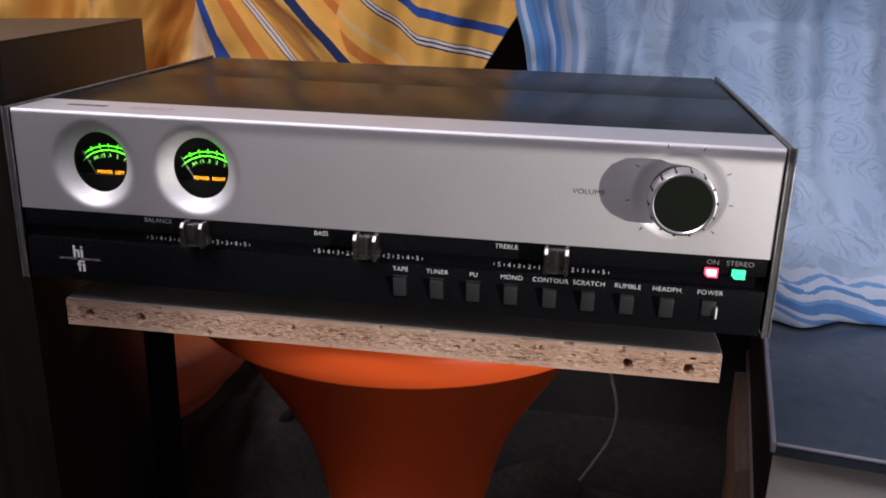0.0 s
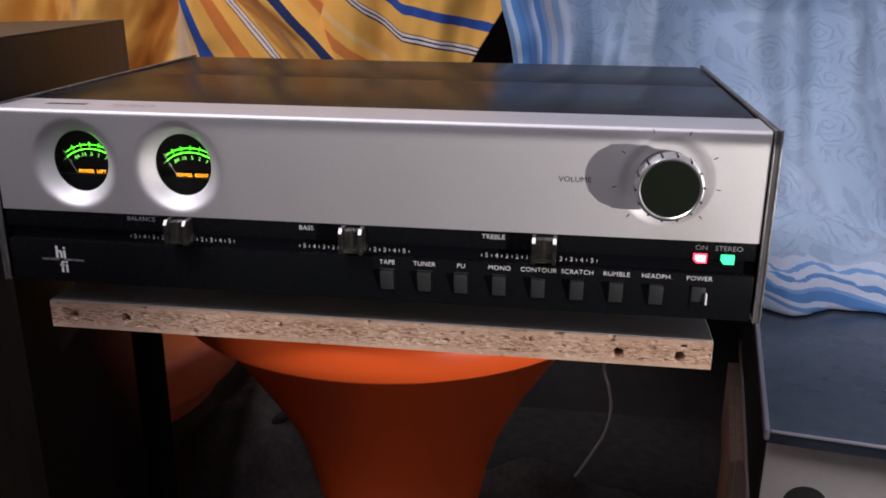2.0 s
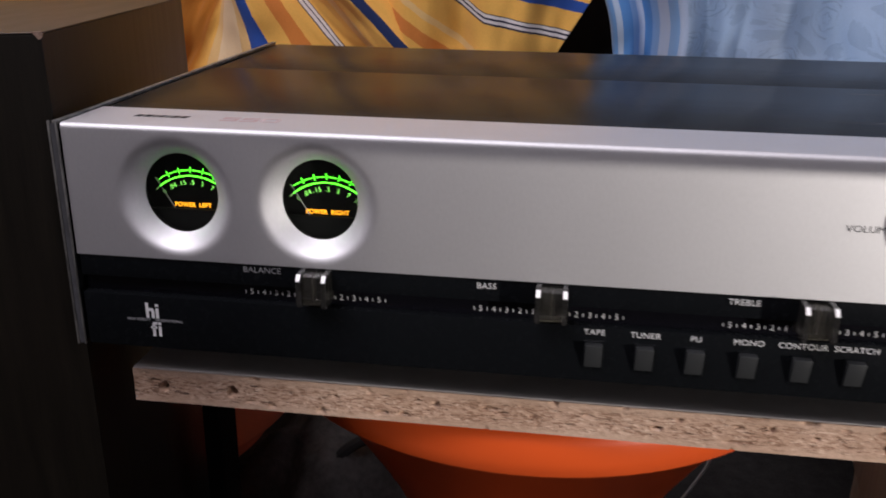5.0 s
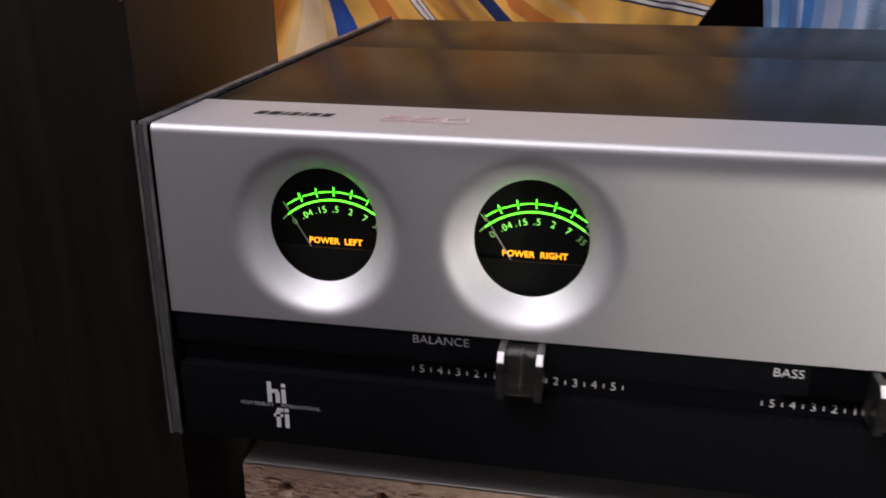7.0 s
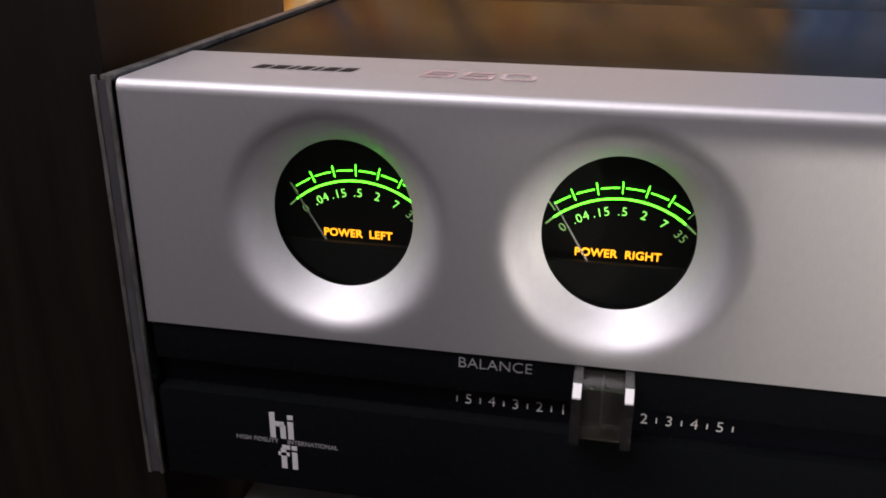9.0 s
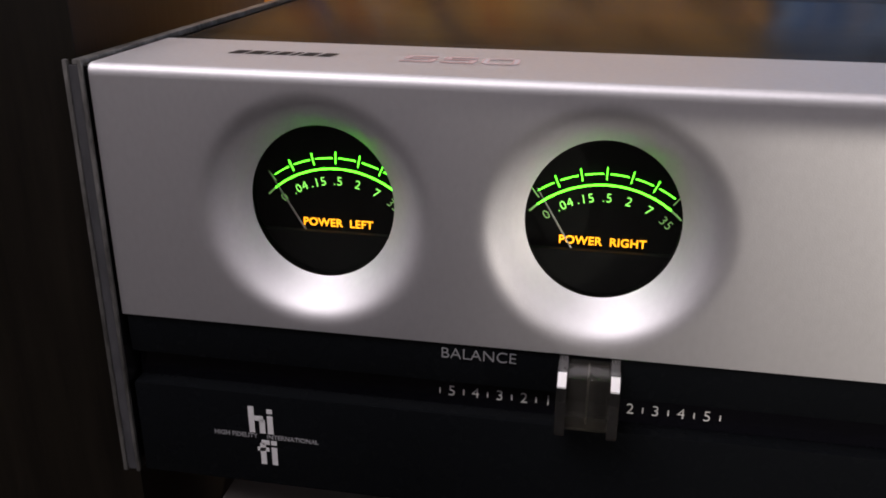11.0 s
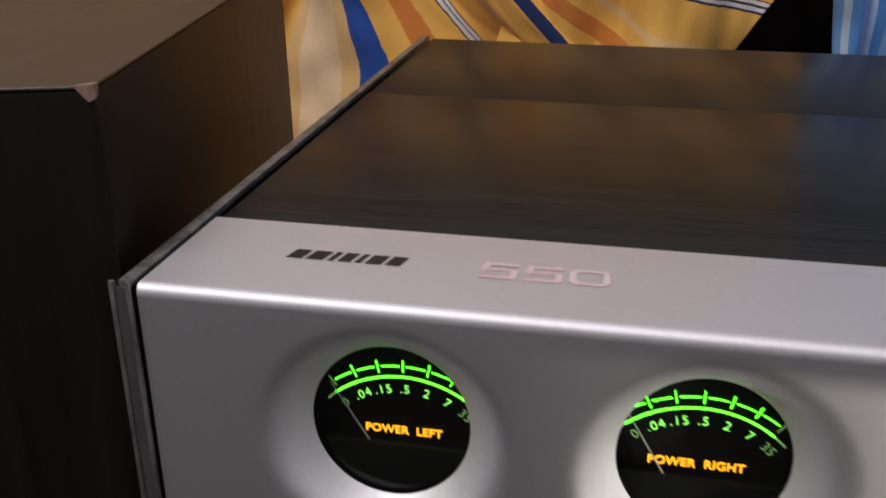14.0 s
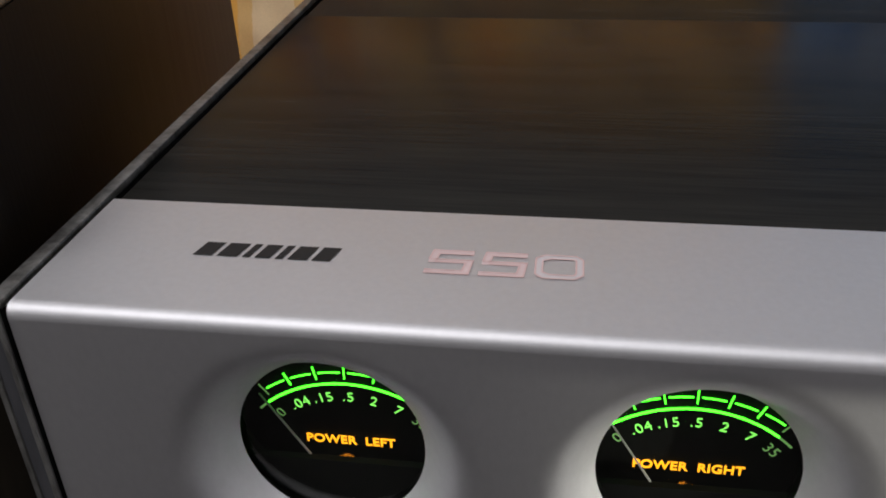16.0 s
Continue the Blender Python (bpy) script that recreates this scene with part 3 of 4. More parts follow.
for fx in (0.045, 0.375):
    for fy in (0.085, 0.245):
        amp_part(part("foot", lathe([(0.0, 0.462), (0.011, 0.462), (0.0125, 0.464), (0.012, 0.481), (0, 0.481)], 24, at=(fx, fy, 0)), RUBBER, amp))


def arc_poly(cx, cz, r0, r1, a0, a1, steps):
    """A ring segment as small quads; angles in degrees from straight up, positive to the left."""
    polys = []
    for k in range(steps):
        b0, b1 = (radians(a0 + (a1 - a0) * (k + e) / steps) for e in (0, 1))
        polys.append([(cx - r * math.sin(b), cz + r * math.cos(b)) for r, b in ((r0, b0), (r0, b1), (r1, b1), (r1, b0))])
    return polys


def meter(cx, word):
    """A round power meter behind its dish: dark dial, lit scale, letters, needle, lower mask and glass."""
    dial_y = 0.0181
    top = amp_part(part("power_meter", lathe([(0.0, dial_y + 0.001), (0.0215, dial_y + 0.001), (0.0215, 0.0072), (0.0210, 0.0072), (0.0210, dial_y), (0, dial_y)], 64, "y", (cx, 0, METER_Z)), DIAL, amp, "round meter with a lit green scale"))
    ax, az = cx + 0.0001, 0.5317
    quads("scale_arc", arc_poly(ax, az, 0.02280, 0.02322, 40, -38, 26), GREEN, top, dial_y - 0.0001, label="lit green arc")
    for a0, a1 in ((46, 40), (-38, -46)):
        quads("scale_arc", arc_poly(ax, az, 0.02280, 0.02320, a0, a1, 2), GREEN_DIM, top, dial_y - 0.0001, label="dim end of the arc")
    ticks = []
    for k in range(7):
        b = radians(37 - 12.33 * k)
        dx, dz, nx, nz = -math.sin(b), math.cos(b), math.cos(b), math.sin(b)
        w = 0.00012
        ticks.append([(ax + dx * r + s * w * nx, az + dz * r + s * w * nz) for r, s in ((0.0242, -1), (0.0242, 1), (0.0270, 1), (0.0270, -1))])
    for k, tick in enumerate(ticks):
        quads("scale_tick", [tick], GREEN_DIM if k in (0, 6) else GREEN, top, dial_y - 0.0001)
    dashes = []
    for k in range(6):
        a = 37 - 12.33 * k
        dashes += arc_poly(ax, az, 0.02540, 0.02567, a - 1.6, a - 10.7, 4)
    quads("scale_dashes", dashes, GREEN, top, dial_y - 0.0001)
    for k, s in enumerate(("0", ".04", ".15", ".5", "2", "7", "35")):
        a = 40.0 - 13.5 * k
        b = radians(a)
        writing("scale_number", s, 0.0029, (ax + 0.0002 - 0.0200 * math.sin(b), dial_y - 0.0002, az + 0.0200 * math.cos(b)), GREEN_DIM if k in (0, 6) else GREEN_FIG, top, turn=a, weight=-0.00003, spacing=1.12)
    writing("meter_words", word, 0.0027, (cx + 0.0001, dial_y - 0.0002, 0.5414), AMBER, top, weight=0.00005, wide=1.0, spacing=1.04, label="lit amber words")
    # needle, resting at zero
    b = radians(31)
    dx, dz, nx, nz = -math.sin(b), math.cos(b), math.cos(b), math.sin(b)
    px, pz = cx + 0.0028, 0.5254
    bm = bmesh.new()
    verts = []
    for r, w in ((0.0100, 0.00018), (0.0338, 0.00010)):
        for s, e in ((-1, 0), (1, 0), (1, 1), (-1, 1)):
            verts.append(bm.verts.new((px + dx * r + s * w * nx, 0.0140 + 0.0003 * e, pz + dz * r + s * w * nz)))
    for k in range(4):
        j = (k + 1) % 4
        bm.faces.new((verts[k], verts[j], verts[4 + j], verts[4 + k]))
    bm.faces.new(verts[:4])
    bm.faces.new(verts[4:])
    part("needle", bm, NEEDLE, top, "thin grey needle", smooth=False)
    # lower mask with its screws
    bm = bmesh.new()
    arc = [(0.0206 * math.cos(radians(a)), 0.0206 * math.sin(radians(a))) for a in range(205, 336, 5)]
    front = [bm.verts.new((cx + x, 0.0128, METER_Z + z)) for x, z in arc]
    back = [bm.verts.new((cx + x, 0.0142, METER_Z + z)) for x, z in arc]
    bm.faces.new(front)
    bm.faces.new(back)
    for k in range(len(arc)):
        j = (k + 1) % len(arc)
        bm.faces.new((front[k], front[j], back[j], back[k]))
    part("mask", bm, DIAL, top, smooth=False)
    for sx, sr in ((-0.0056, 0.0009), (-0.0003, 0.0023), (0.0036, 0.0006), (0.0072, 0.0007)):
        part("screw", lathe([(0, sr * 0.5), (sr * 0.6, sr * 0.42), (sr, 0.0), (sr, -0.001), (0, -0.001)], 20, at=(cx + sx, 0.0154, 0.5384)), SCREW, top)
    glass = part("glass", lathe([(0, 0.0090), (0.0206, 0.0090), (0.0206, 0.0096), (0, 0.0096)], 64, "y", (cx, 0, METER_Z)), GLASS, top, "clear flat glass")
    glass.visible_shadow = False


meter(METERS[0], "POWER  LEFT")
meter(METERS[1], "POWER  RIGHT")

# volume knob with its notched chrome ring
kx, kz = KNOB
bm = lathe([(0.0, 0.0014), (0.0154, 0.0014), (0.0156, -0.0120), (0.0152, -0.0125), (0, -0.0125)], 64, "y", (kx, 0, kz))
knob = amp_part(part("volume_knob", bm, BLACK, amp, "large round volume knob with chrome ring"))
bm = lathe([(0.0141, -0.0189), (0.0147, -0.0194), (0.0154, -0.0194), (0.0160, -0.0187), (0.0166, -0.0166), (0.0168, -0.0100), (0.0162, -0.0090), (0.0152, -0.0090)], 96, "y", (kx, 0, kz))
part("chrome_ring", bm, CHROME, knob, "chrome ring")
for k in range(14):
    b = 2 * math.pi * (k + 0.35) / 14
    bm = box(-0.00050, 0.00050, -0.0185, -0.0092, 0.0157, 0.01695, 0.0002, 1)
    bmesh.ops.transform(bm, matrix=Matrix.Translation((kx, 0, kz)) @ Matrix.Rotation(b, 4, "Y"), verts=bm.verts)
    part("notch", bm, BLACK, knob)
part("cap", lathe([(0.0142, -0.0110), (0.0142, -0.0186), (0.0139, -0.0190), (0.0, -0.0190)], 64, "y", (kx, 0, kz)), CAP, knob, "flat olive black face")
marks = []
for x, z in ((0.363, 0.578), (0.381, 0.578), (0.395, 0.566), (0.399, 0.549), (0.391, 0.533), (0.353, 0.534), (0.345, 0.549), (0.349, 0.567)):
    d = Vector((x - kx, z - kz)).normalized()
    nrm = Vector((-d.y, d.x)) * 0.00022
    a, b = Vector((kx, kz)) + d * 0.0252, Vector((kx, kz)) + d * 0.0273
    marks.append([tuple(a - nrm), tuple(a + nrm), tuple(b + nrm), tuple(b - nrm)])
amp_part(quads("volume_marks", marks, INK, amp, -0.00005))
amp_part(writing("printed_word", "VOLUME", 0.0039, (0.3250, -0.0001, 0.5520), INK, amp, wide=1.12, weight=-0.00004))

# sliding controls: clear caps over sunk scales
for cx, first, word, word_x, rise in ((0.1079, 0.0747, "BALANCE", 0.0753, 0.0006), (0.2072, 0.1750, "BASS", 0.1760, 0.0), (0.3108, 0.2770, "TREBLE", 0.2772, 0.0)):
    # BALANCE carries the shade at its end of the panel as a greyer colour
    amp_part(writing("printed_word", word, 0.0037, (word_x, 0.0004, 0.5187 + rise), DIMPRINT if word == "BALANCE" else PRINT, amp, align="LEFT", wide=1.05, weight=-0.00004))
    ticks, mid = [], first + 0.0310
    for sign in (-1, 1):
        for k in range(5):
            x = mid + sign * (0.009 + 0.0055 * k)
            ticks.append(bar(x - 0.00016, x + 0.00016, 0.5064 + rise, 0.5078 + rise))
            d = mid + sign * (0.0063 if k == 0 else 0.00625 + 0.0055 * k)
            amp_part(writing("scale_number", str(k + 1), 0.0037, (d, 0.0039, 0.5071 + rise), PRINT, amp, weight=-0.00003))
    amp_part(quads("scale_marks", ticks, PRINT, amp, 0.0039))
    body = amp_part(part("slider", box(cx - 0.0048, cx + 0.0048, -0.0078, 0.0030, 0.5084, 0.5208, 0.0005, 2), ACRYLIC, amp, "clear acrylic slider cap"))
    for sx in (-0.0054, 0.0054):
        bm = bmesh.new()
        shape = ((0.003, 0.5076), (-0.0094, 0.5076), (-0.0098, 0.5083), (-0.0098, 0.5196), (-0.0078, 0.5218), (0.003, 0.5218))
        a, b = ([bm.verts.new((cx + sx + e, y, z)) for y, z in shape] for e in (-0.0011, 0.0011))
        bm.faces.new(a)
        bm.faces.new(b)
        for k in range(len(shape)):
            j = (k + 1) % len(shape)
            bm.faces.new((a[k], a[j], b[j], b[k]))
        bmesh.ops.bevel(bm, geom=bm.edges[:], offset=0.0002, segments=1, affect="EDGES")
        part("rib", bm, RIB, body, smooth=False)
        tip = bmesh.new()
        corners = [tip.verts.new((cx + sx + e, y, z)) for e, y, z in ((-0.0009, -0.00985, 0.5193), (0.0009, -0.00985, 0.5193), (0.0009, -0.0099, 0.5197), (-0.0009, -0.0099, 0.5197), (-0.0009, -0.0080, 0.5218), (0.0009, -0.0080, 0.5218), (0.0009, -0.0076, 0.5219), (-0.0009, -0.0076, 0.5219))]
        for a, b in ((0, 1), (3, 2), (4, 5)):
            c, d = {0: (2, 3), 3: (5, 4), 4: (6, 7)}[a]
            tip.faces.new([corners[k] for k in (a, b, c, d)])
        part("rib_tip", tip, GLINT, body, "white patch standing in for the rib's highlight", smooth=False)
    part("index_line", box(cx - 0.00018, cx + 0.00018, -0.0062, 0.0, 0.5095, 0.5200), FROST, body)
    part("slider_foot", box(cx - 0.0042, cx + 0.0042, -0.0070, 0.0, 0.5078, 0.5087, 0.0003), FROST, body)

# push buttons
for cx, word in ((0.2255, "TAPE"), (0.2462, "TUNER"), (0.2664, "PU"), (0.2872, "MONO"), (0.3082, "CONTOUR"), (0.3288, "SCRATCH"), (0.3494, "RUMBLE"), (0.3702, "HEADPH."), (0.3920, "POWER")):
    amp_part(writing("printed_word", word, 0.0036, (cx, -0.0005, 0.5016), PRINT, amp, wide=1.04, spacing=1.05, weight=-0.00003))
    deep = 0.0016 if word == "POWER" else 0.0042
    bm = box(cx - 0.0036, cx + 0.0036, -deep, 0.004, 0.4862, 0.4972, 0.0006, 2)
    for vert in bm.verts:
        if vert.co.y < 0 and vert.co.z < 0.4895:
            vert.co.y += deep * 0.55
    button = amp_part(part("push_button", bm, BUTTON, amp, "small dark grey push button"))
    part("surround", box(cx - 0.0044, cx + 0.0044, -0.0009, 0.0002, 0.4850, 0.4980, 0.0003, 1), BLACK, button)
    # the highlight on this button's edge is added as a white strip
    if word == "POWER":
        part("bright_edge", box(cx + 0.0036, cx + 0.0044, -0.0030, 0.0002, 0.4878, 0.4940, 0.0003), GLINT, button, "white strip standing in for the edge's highlight")

# pilot lamps
for cx, word, material, label in ((0.3912, "ON", RED, "lit red pilot lamp"), (0.4050, "STEREO", TEAL, "lit green pilot lamp")):
    amp_part(writing("printed_word", word, 0.0037, (cx + 0.0004, 0.0004, 0.5183), DIMPRINT, amp, wide=1.1, weight=-0.00003))
    amp_part(quads("pilot_lamp", [[(cx - 0.0018, 0.5102), (cx + 0.0034, 0.5102), (cx + 0.0034, 0.5152), (cx - 0.0034, 0.5152), (cx - 0.0034, 0.5120)]], material, amp, 0.0006, 0.0012, label))
    if word == "ON":
        lamp = amp.children[-1]
        quads("bright_core", [[(cx - 0.0012, 0.5110), (cx + 0.0026, 0.5110), (cx + 0.0026, 0.5147), (cx - 0.0026, 0.5147), (cx - 0.0026, 0.5124)]], REDCORE, lamp, -0.0005, 0.0002, "pinkish white core")

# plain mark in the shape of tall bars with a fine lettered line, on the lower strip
mk = 0.0325
tall = [bar(mk - 0.0032, mk - 0.0018, 0.4936, 0.5008), bar(mk - 0.0006, mk + 0.0008, 0.4936, 0.4974), bar(mk - 0.0018, mk + 0.0004, 0.4970, 0.4983), bar(mk + 0.0014, mk + 0.0028, 0.4936, 0.4985), bar(mk + 0.0014, mk + 0.0028, 0.4992, 0.5004),
        bar(mk - 0.0008, mk + 0.0006, 0.4849, 0.4908), bar(mk - 0.0004, mk + 0.0016, 0.4905, 0.4917), bar(mk - 0.0015, mk + 0.0014, 0.4886, 0.4896), bar(mk + 0.0020, mk + 0.0034, 0.4849, 0.4898), bar(mk + 0.0020, mk + 0.0034, 0.4905, 0.4917)]
amp_part(quads("printed_mark", tall, PRINT, amp, -0.0005))
amp_part(writing("printed_line", "HIGH FIDELITY", 0.00165, (mk - 0.0068, -0.0005, 0.4926), DIMPRINT, amp, weight=0.00002))
amp_part(writing("printed_line", "INTERNATIONAL", 0.00165, (mk + 0.0074, -0.0005, 0.4926), DIMPRINT, amp, weight=0.00002))


def lying(name, polys, material, label=""):
    """Printed marks lying on the strip on top, polygons of (x, y)."""
    bm = bmesh.new()
    lift = 0.0001
    for poly in polys:
        lift += 0.000004
        up = [bm.verts.new((x, y, TOP + lift)) for x, y in poly]
        bm.faces.new(up)
    return amp_part(part(name, bm, material, amp, label, smooth=False))


# maker's mark as seven plain slanting blocks
blocks, x = [], 0.0234
for w in (0.0033, 0.0036, 0.0013, 0.0027, 0.0013, 0.0033, 0.0031):
    sl = 0.0011
    y0, y1 = 0.0180, 0.0224
    blocks.append([(x, y0), (x + w, y0), (x + w + sl, y1), (x + sl, y1)])
    x += w + 0.00085
for block in blocks:
    lying("mark_block", [block], WORNINK)


def ribbon(name, x, points, w, material, lift, label=""):
    """A printed stroke along a bent line lying on the strip on top, mitred at its corners."""
    pts = [Vector((x + a, b)) for a, b in points]
    closed = (pts[0] - pts[-1]).length < 1e-6
    if closed:
        pts.pop()
    bm, rows = bmesh.new(), []
    for k, p in enumerate(pts):
        before = (p - pts[k - 1]).normalized() if closed or k else None
        after = (pts[(k + 1) % len(pts)] - p).normalized() if closed or k < len(pts) - 1 else None
        before, after = before or after, after or before
        n0, n1 = Vector((-before.y, before.x)), Vector((-after.y, after.x))
        m = (n0 + n1).normalized()
        m *= w / max(0.5, m.dot(n0))
        rows.append([bm.verts.new((*(p + e * m), TOP + lift)) for e in (-1, 1)])
    for a, b in zip(rows, rows[1:] + rows[:1] if closed else rows[1:]):
        bm.faces.new((a[0], a[1], b[1], b[0]))
    return amp_part(part(name, bm, material, amp, label, smooth=False))


Y_ = 0.0162
for x, digit in ((0.0630, "5"), (0.0718, "5"), (0.0808, "0")):
    def stroke(name, g, w, material, lift, label=""):
        if digit == "5":
            return ribbon(name, x, [(0.0076, Y_ + 0.0071 - g), (0.0008 + g, Y_ + 0.0071 - g), (0.0004 + g, Y_ + 0.0042 - g * 0.7), (0.0076 - g, Y_ + 0.0042 - g * 0.7), (0.0072 - g, Y_ + g * 0.8), (0.0, Y_ + g * 0.8)], w, material, lift, label)
        return ribbon(name, x, [(0.0012 + g, Y_ + g), (0.0062, Y_ + g), (0.0076 - g, Y_ + 0.0012 + g * 0.6), (0.0076 - g, Y_ + 0.0060 - g * 0.6), (0.0064, Y_ + 0.0071 - g), (0.0014 + g, Y_ + 0.0071 - g), (g, Y_ + 0.0060 - g * 0.6), (g, Y_ + 0.0012 + g * 0.6), (0.0012 + g, Y_ + g)], w, material, lift, label)
    stroke("model_digit", 0.00055, 0.0006, PINKINK if digit == "5" else PALEINK, 0.0001, "faded red outlined digit")
    for g in (0.0, 0.0011):
        stroke("digit_outline", g, 0.00015, REDINK, 0.00018)

# ---- the particle board under it ----
board = thing("shelf_board", (0.209, 0.15, 0.444), "raw-edged particle board with dowel holes lying on the orange stool", "board")
BX0, BX1, BY0, BY1, BZ0, BZ1 = 0.0135, 0.4045, 0.0105, 0.285, 0.4445, 0.4620
holes = ((0.0285, 0.4530, 0.0026), (0.0620, 0.4530, 0.0028), (0.3540, 0.4512, 0.0031), (0.3870, 0.4512, 0.0032))


def board_edge(u, v):
    x, z = BX0 + (BX1 - BX0) * u, BZ0 + 0.0003 + (BZ1 - BZ0 - 0.0006) * v
    y = BY0 + 0.0002 * noise.noise((x * 260, z * 600, 1)) + 0.00012 * noise.noise((x * 700, z * 1500, 4))
    for hx, hz, hr in holes:
        a = math.atan2(z - hz, x - hx)
        d = math.hypot(x - hx, z - hz) - hr * (1 + 0.30 * noise.noise((math.cos(a) * 1.3 + hx * 90, math.sin(a) * 1.3, 7)))
        if d < 0:
            y += min(0.009, -d * 7)
    pit = noise.noise((x * 130, z * 420, 11))
    if pit > 0.42:
        y += (pit - 0.42) * 0.008
    for cx, cz, cw in ((0.1820, 0.4555, 0.0045), (0.1330, 0.4490, 0.0035), (0.2560, 0.4525, 0.003)):
        d = ((x - cx) / cw) ** 2 + ((z - cz) / 0.0011) ** 2
        if d < 1:
            y += 0.0022 * (1 - d)
    return (x, y, z), (u, v)


board_inv = Matrix.Translation((-0.209, -0.15, -0.444))
for name, bm, material, label in (
        ("core", box(BX0 + 0.0004, BX1 - 0.0004, BY0 + 0.0092, BY1, BZ0 + 0.0008, BZ1 - 0.0008), PARTICLE, ""),
        ("front_edge", sheet(640, 26, board_edge), PARTICLE, "raw flaky particle board edge with holes"),
        ("laminate", box(BX0, BX1, BY0 + 0.0010, BY1, BZ1 - 0.0009, BZ1, 0.0002, 1), LAMINATE, "grey-white laminate"),
        ("laminate", box(BX0, BX1, BY0 + 0.0010, BY1, BZ0, BZ0 + 0.0009, 0.0002, 1), LAMINATE, "grey-white laminate"),
        ("end_band", box(BX0 - 0.0001, BX0 + 0.0006, BY0 + 0.0003, BY1, BZ0 + 0.0009, BZ1 - 0.0009), LAMINATE, ""),
        ("end_band", box(BX1 - 0.0006, BX1 + 0.0001, BY0 + 0.0003, BY1, BZ0 + 0.0009, BZ1 - 0.0009), LAMINATE, "")):
    ob = part(name, bm, material, board, label, smooth=name == "front_edge", sharp=60)
    ob.matrix_parent_inverse = board_inv


# ---- orange plastic stools ----
def stool(at, label, height, k=1.0, lip=1.0, plastic=ORANGE, finish="glossy orange"):
    """A moulded stool: dished seat with a deep rounded lip on a trumpet foot."""
    ob = thing("plastic_stool", at, label, "stool", "orange stools")
    h = height
    seat = [(0.0, h - 0.012), (0.115 * k, h - 0.010), (0.147 * k, h - 0.003), (0.157 * k, h), (0.1645 * k, h - 0.0035), (0.1662 * k, h - 0.009), (0.1657 * k, h - 0.018 * lip), (0.1642 * k, h - 0.0255 * lip), (0.1622 * k, h - 0.0276 * lip), (0.1520 * k, h - 0.0288 * lip)]
    part("seat", lathe(seat, 96), plastic, ob, finish + " seat with a rounded lip", sharp=60)
    foot = [(0.1520 * k, h - 0.0286 * lip), (0.1385 * k, h - 0.045 * lip), (0.1215 * k, h - 0.072), (0.1055 * k, h - 0.097), (0.0910 * k, h - 0.122), (0.0800 * k, h - 0.147), (0.0712 * k, h - 0.177), (0.0640 * k, h - 0.212), (0.0610 * k, h - 0.245), (0.064 * k, h * 0.36), (0.078 * k, h * 0.22), (0.104 * k, h * 0.09), (0.132 * k, h * 0.03), (0.142 * k, 0.006), (0.140 * k, 0.0), (0.0, 0.0)]
    part("foot", lathe(foot, 96), plastic, ob, "orange trumpet foot", sharp=60)
    return ob


stool((0.1962, 0.180, 0.0), "glossy orange moulded plastic stool with trumpet foot carrying the board", 0.4443)
stool((-0.223, 0.383, 0.0), "lower orange plastic stool behind the loudspeaker, its colour dulled for the shadow there", 0.2825, 1.165, 1.85, SHADEDORANGE, "shade-dulled orange")

# ---- loudspeaker ----
# it stands turned; the slight tilt is fitted to the camera's view
spk = thing("loudspeaker", (0, 0, 0), "tall brown-black wooden loudspeaker box with a chipped corner beside the amplifier", "loudspeaker")
SW, SD, SH = 0.30, 0.357, 0.5985
lean = pose(0, 0, 0, -1.71, -1.07, 14.9)
base = Vector((-0.0089, 0.0098, 0.6154)) - lean @ Vector((0, 0, SH))
spk.matrix_world = Matrix.Translation(base) @ lean
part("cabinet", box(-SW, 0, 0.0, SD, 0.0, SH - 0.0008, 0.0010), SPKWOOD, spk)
part("top_board", box(-SW, 0, 0.0, SD, SH - 0.0007, SH, 0.0002, 1), SPKTOP, spk, "brown top board toned lighter for the light on it")
bm = bmesh.new()
for v in ((0.0005, -0.0006, SH + 0.0004), (-0.0036, -0.0006, SH + 0.0002), (-0.0026, -0.0006, SH - 0.0010), (-0.0009, -0.0006, SH - 0.0030), (0.0005, -0.0006, SH - 0.0022), (0.0005, 0.0008, SH - 0.0020), (0.0005, 0.0024, SH + 0.0002), (-0.0008, 0.0014, SH + 0.0004)):
    bm.verts.new(v)
bmesh.ops.convex_hull(bm, input=bm.verts)
part("chipped_corner", bm, CHIPWOOD, spk, "bare wood showing at a chipped corner", smooth=False)
for fx in (-SW + 0.03, -0.03):
    for fy in (0.03, SD - 0.03):
        drop = base.z + (lean @ Vector((fx, fy, 0))).z
        part("foot", lathe([(0, -drop), (0.012, -drop), (0.013, 0.0), (0, 0.0)], 16, at=(fx, fy, 0)), RUBBER, spk)

# ---- added slab for the dark beside the loudspeaker, edge fitted to the camera's view ----
dark_slab = thing("black_plank", (-0.03, 0.21, 0.0), "narrow black slab standing in for the dark mass beside the loudspeaker", "plank")
part("body", box(-0.012, 0.001, -0.012, 0.020, 0.0, 0.425, 0.002), SLABBLACK, dark_slab)
part("end_cap", box(-0.0125, 0.0015, -0.0125, 0.0205, 0.4255, 0.440, 0.002), SPKWOOD, dark_slab, "black end cap")

# ---- record player on crates ----
DX, DY, DT = 0.456, 0.0745, -8.5
deck = thing("record_player", (DX, DY, 0.266), "black record player with smoked lid and cream front plate", "record player", turn=DT)
DWID, DDEP = 0.42, 0.36
part("plinth", box(0.0, DWID, 0.019, DDEP, 0.0, 0.100, 0.001), DECKSIDE, deck)
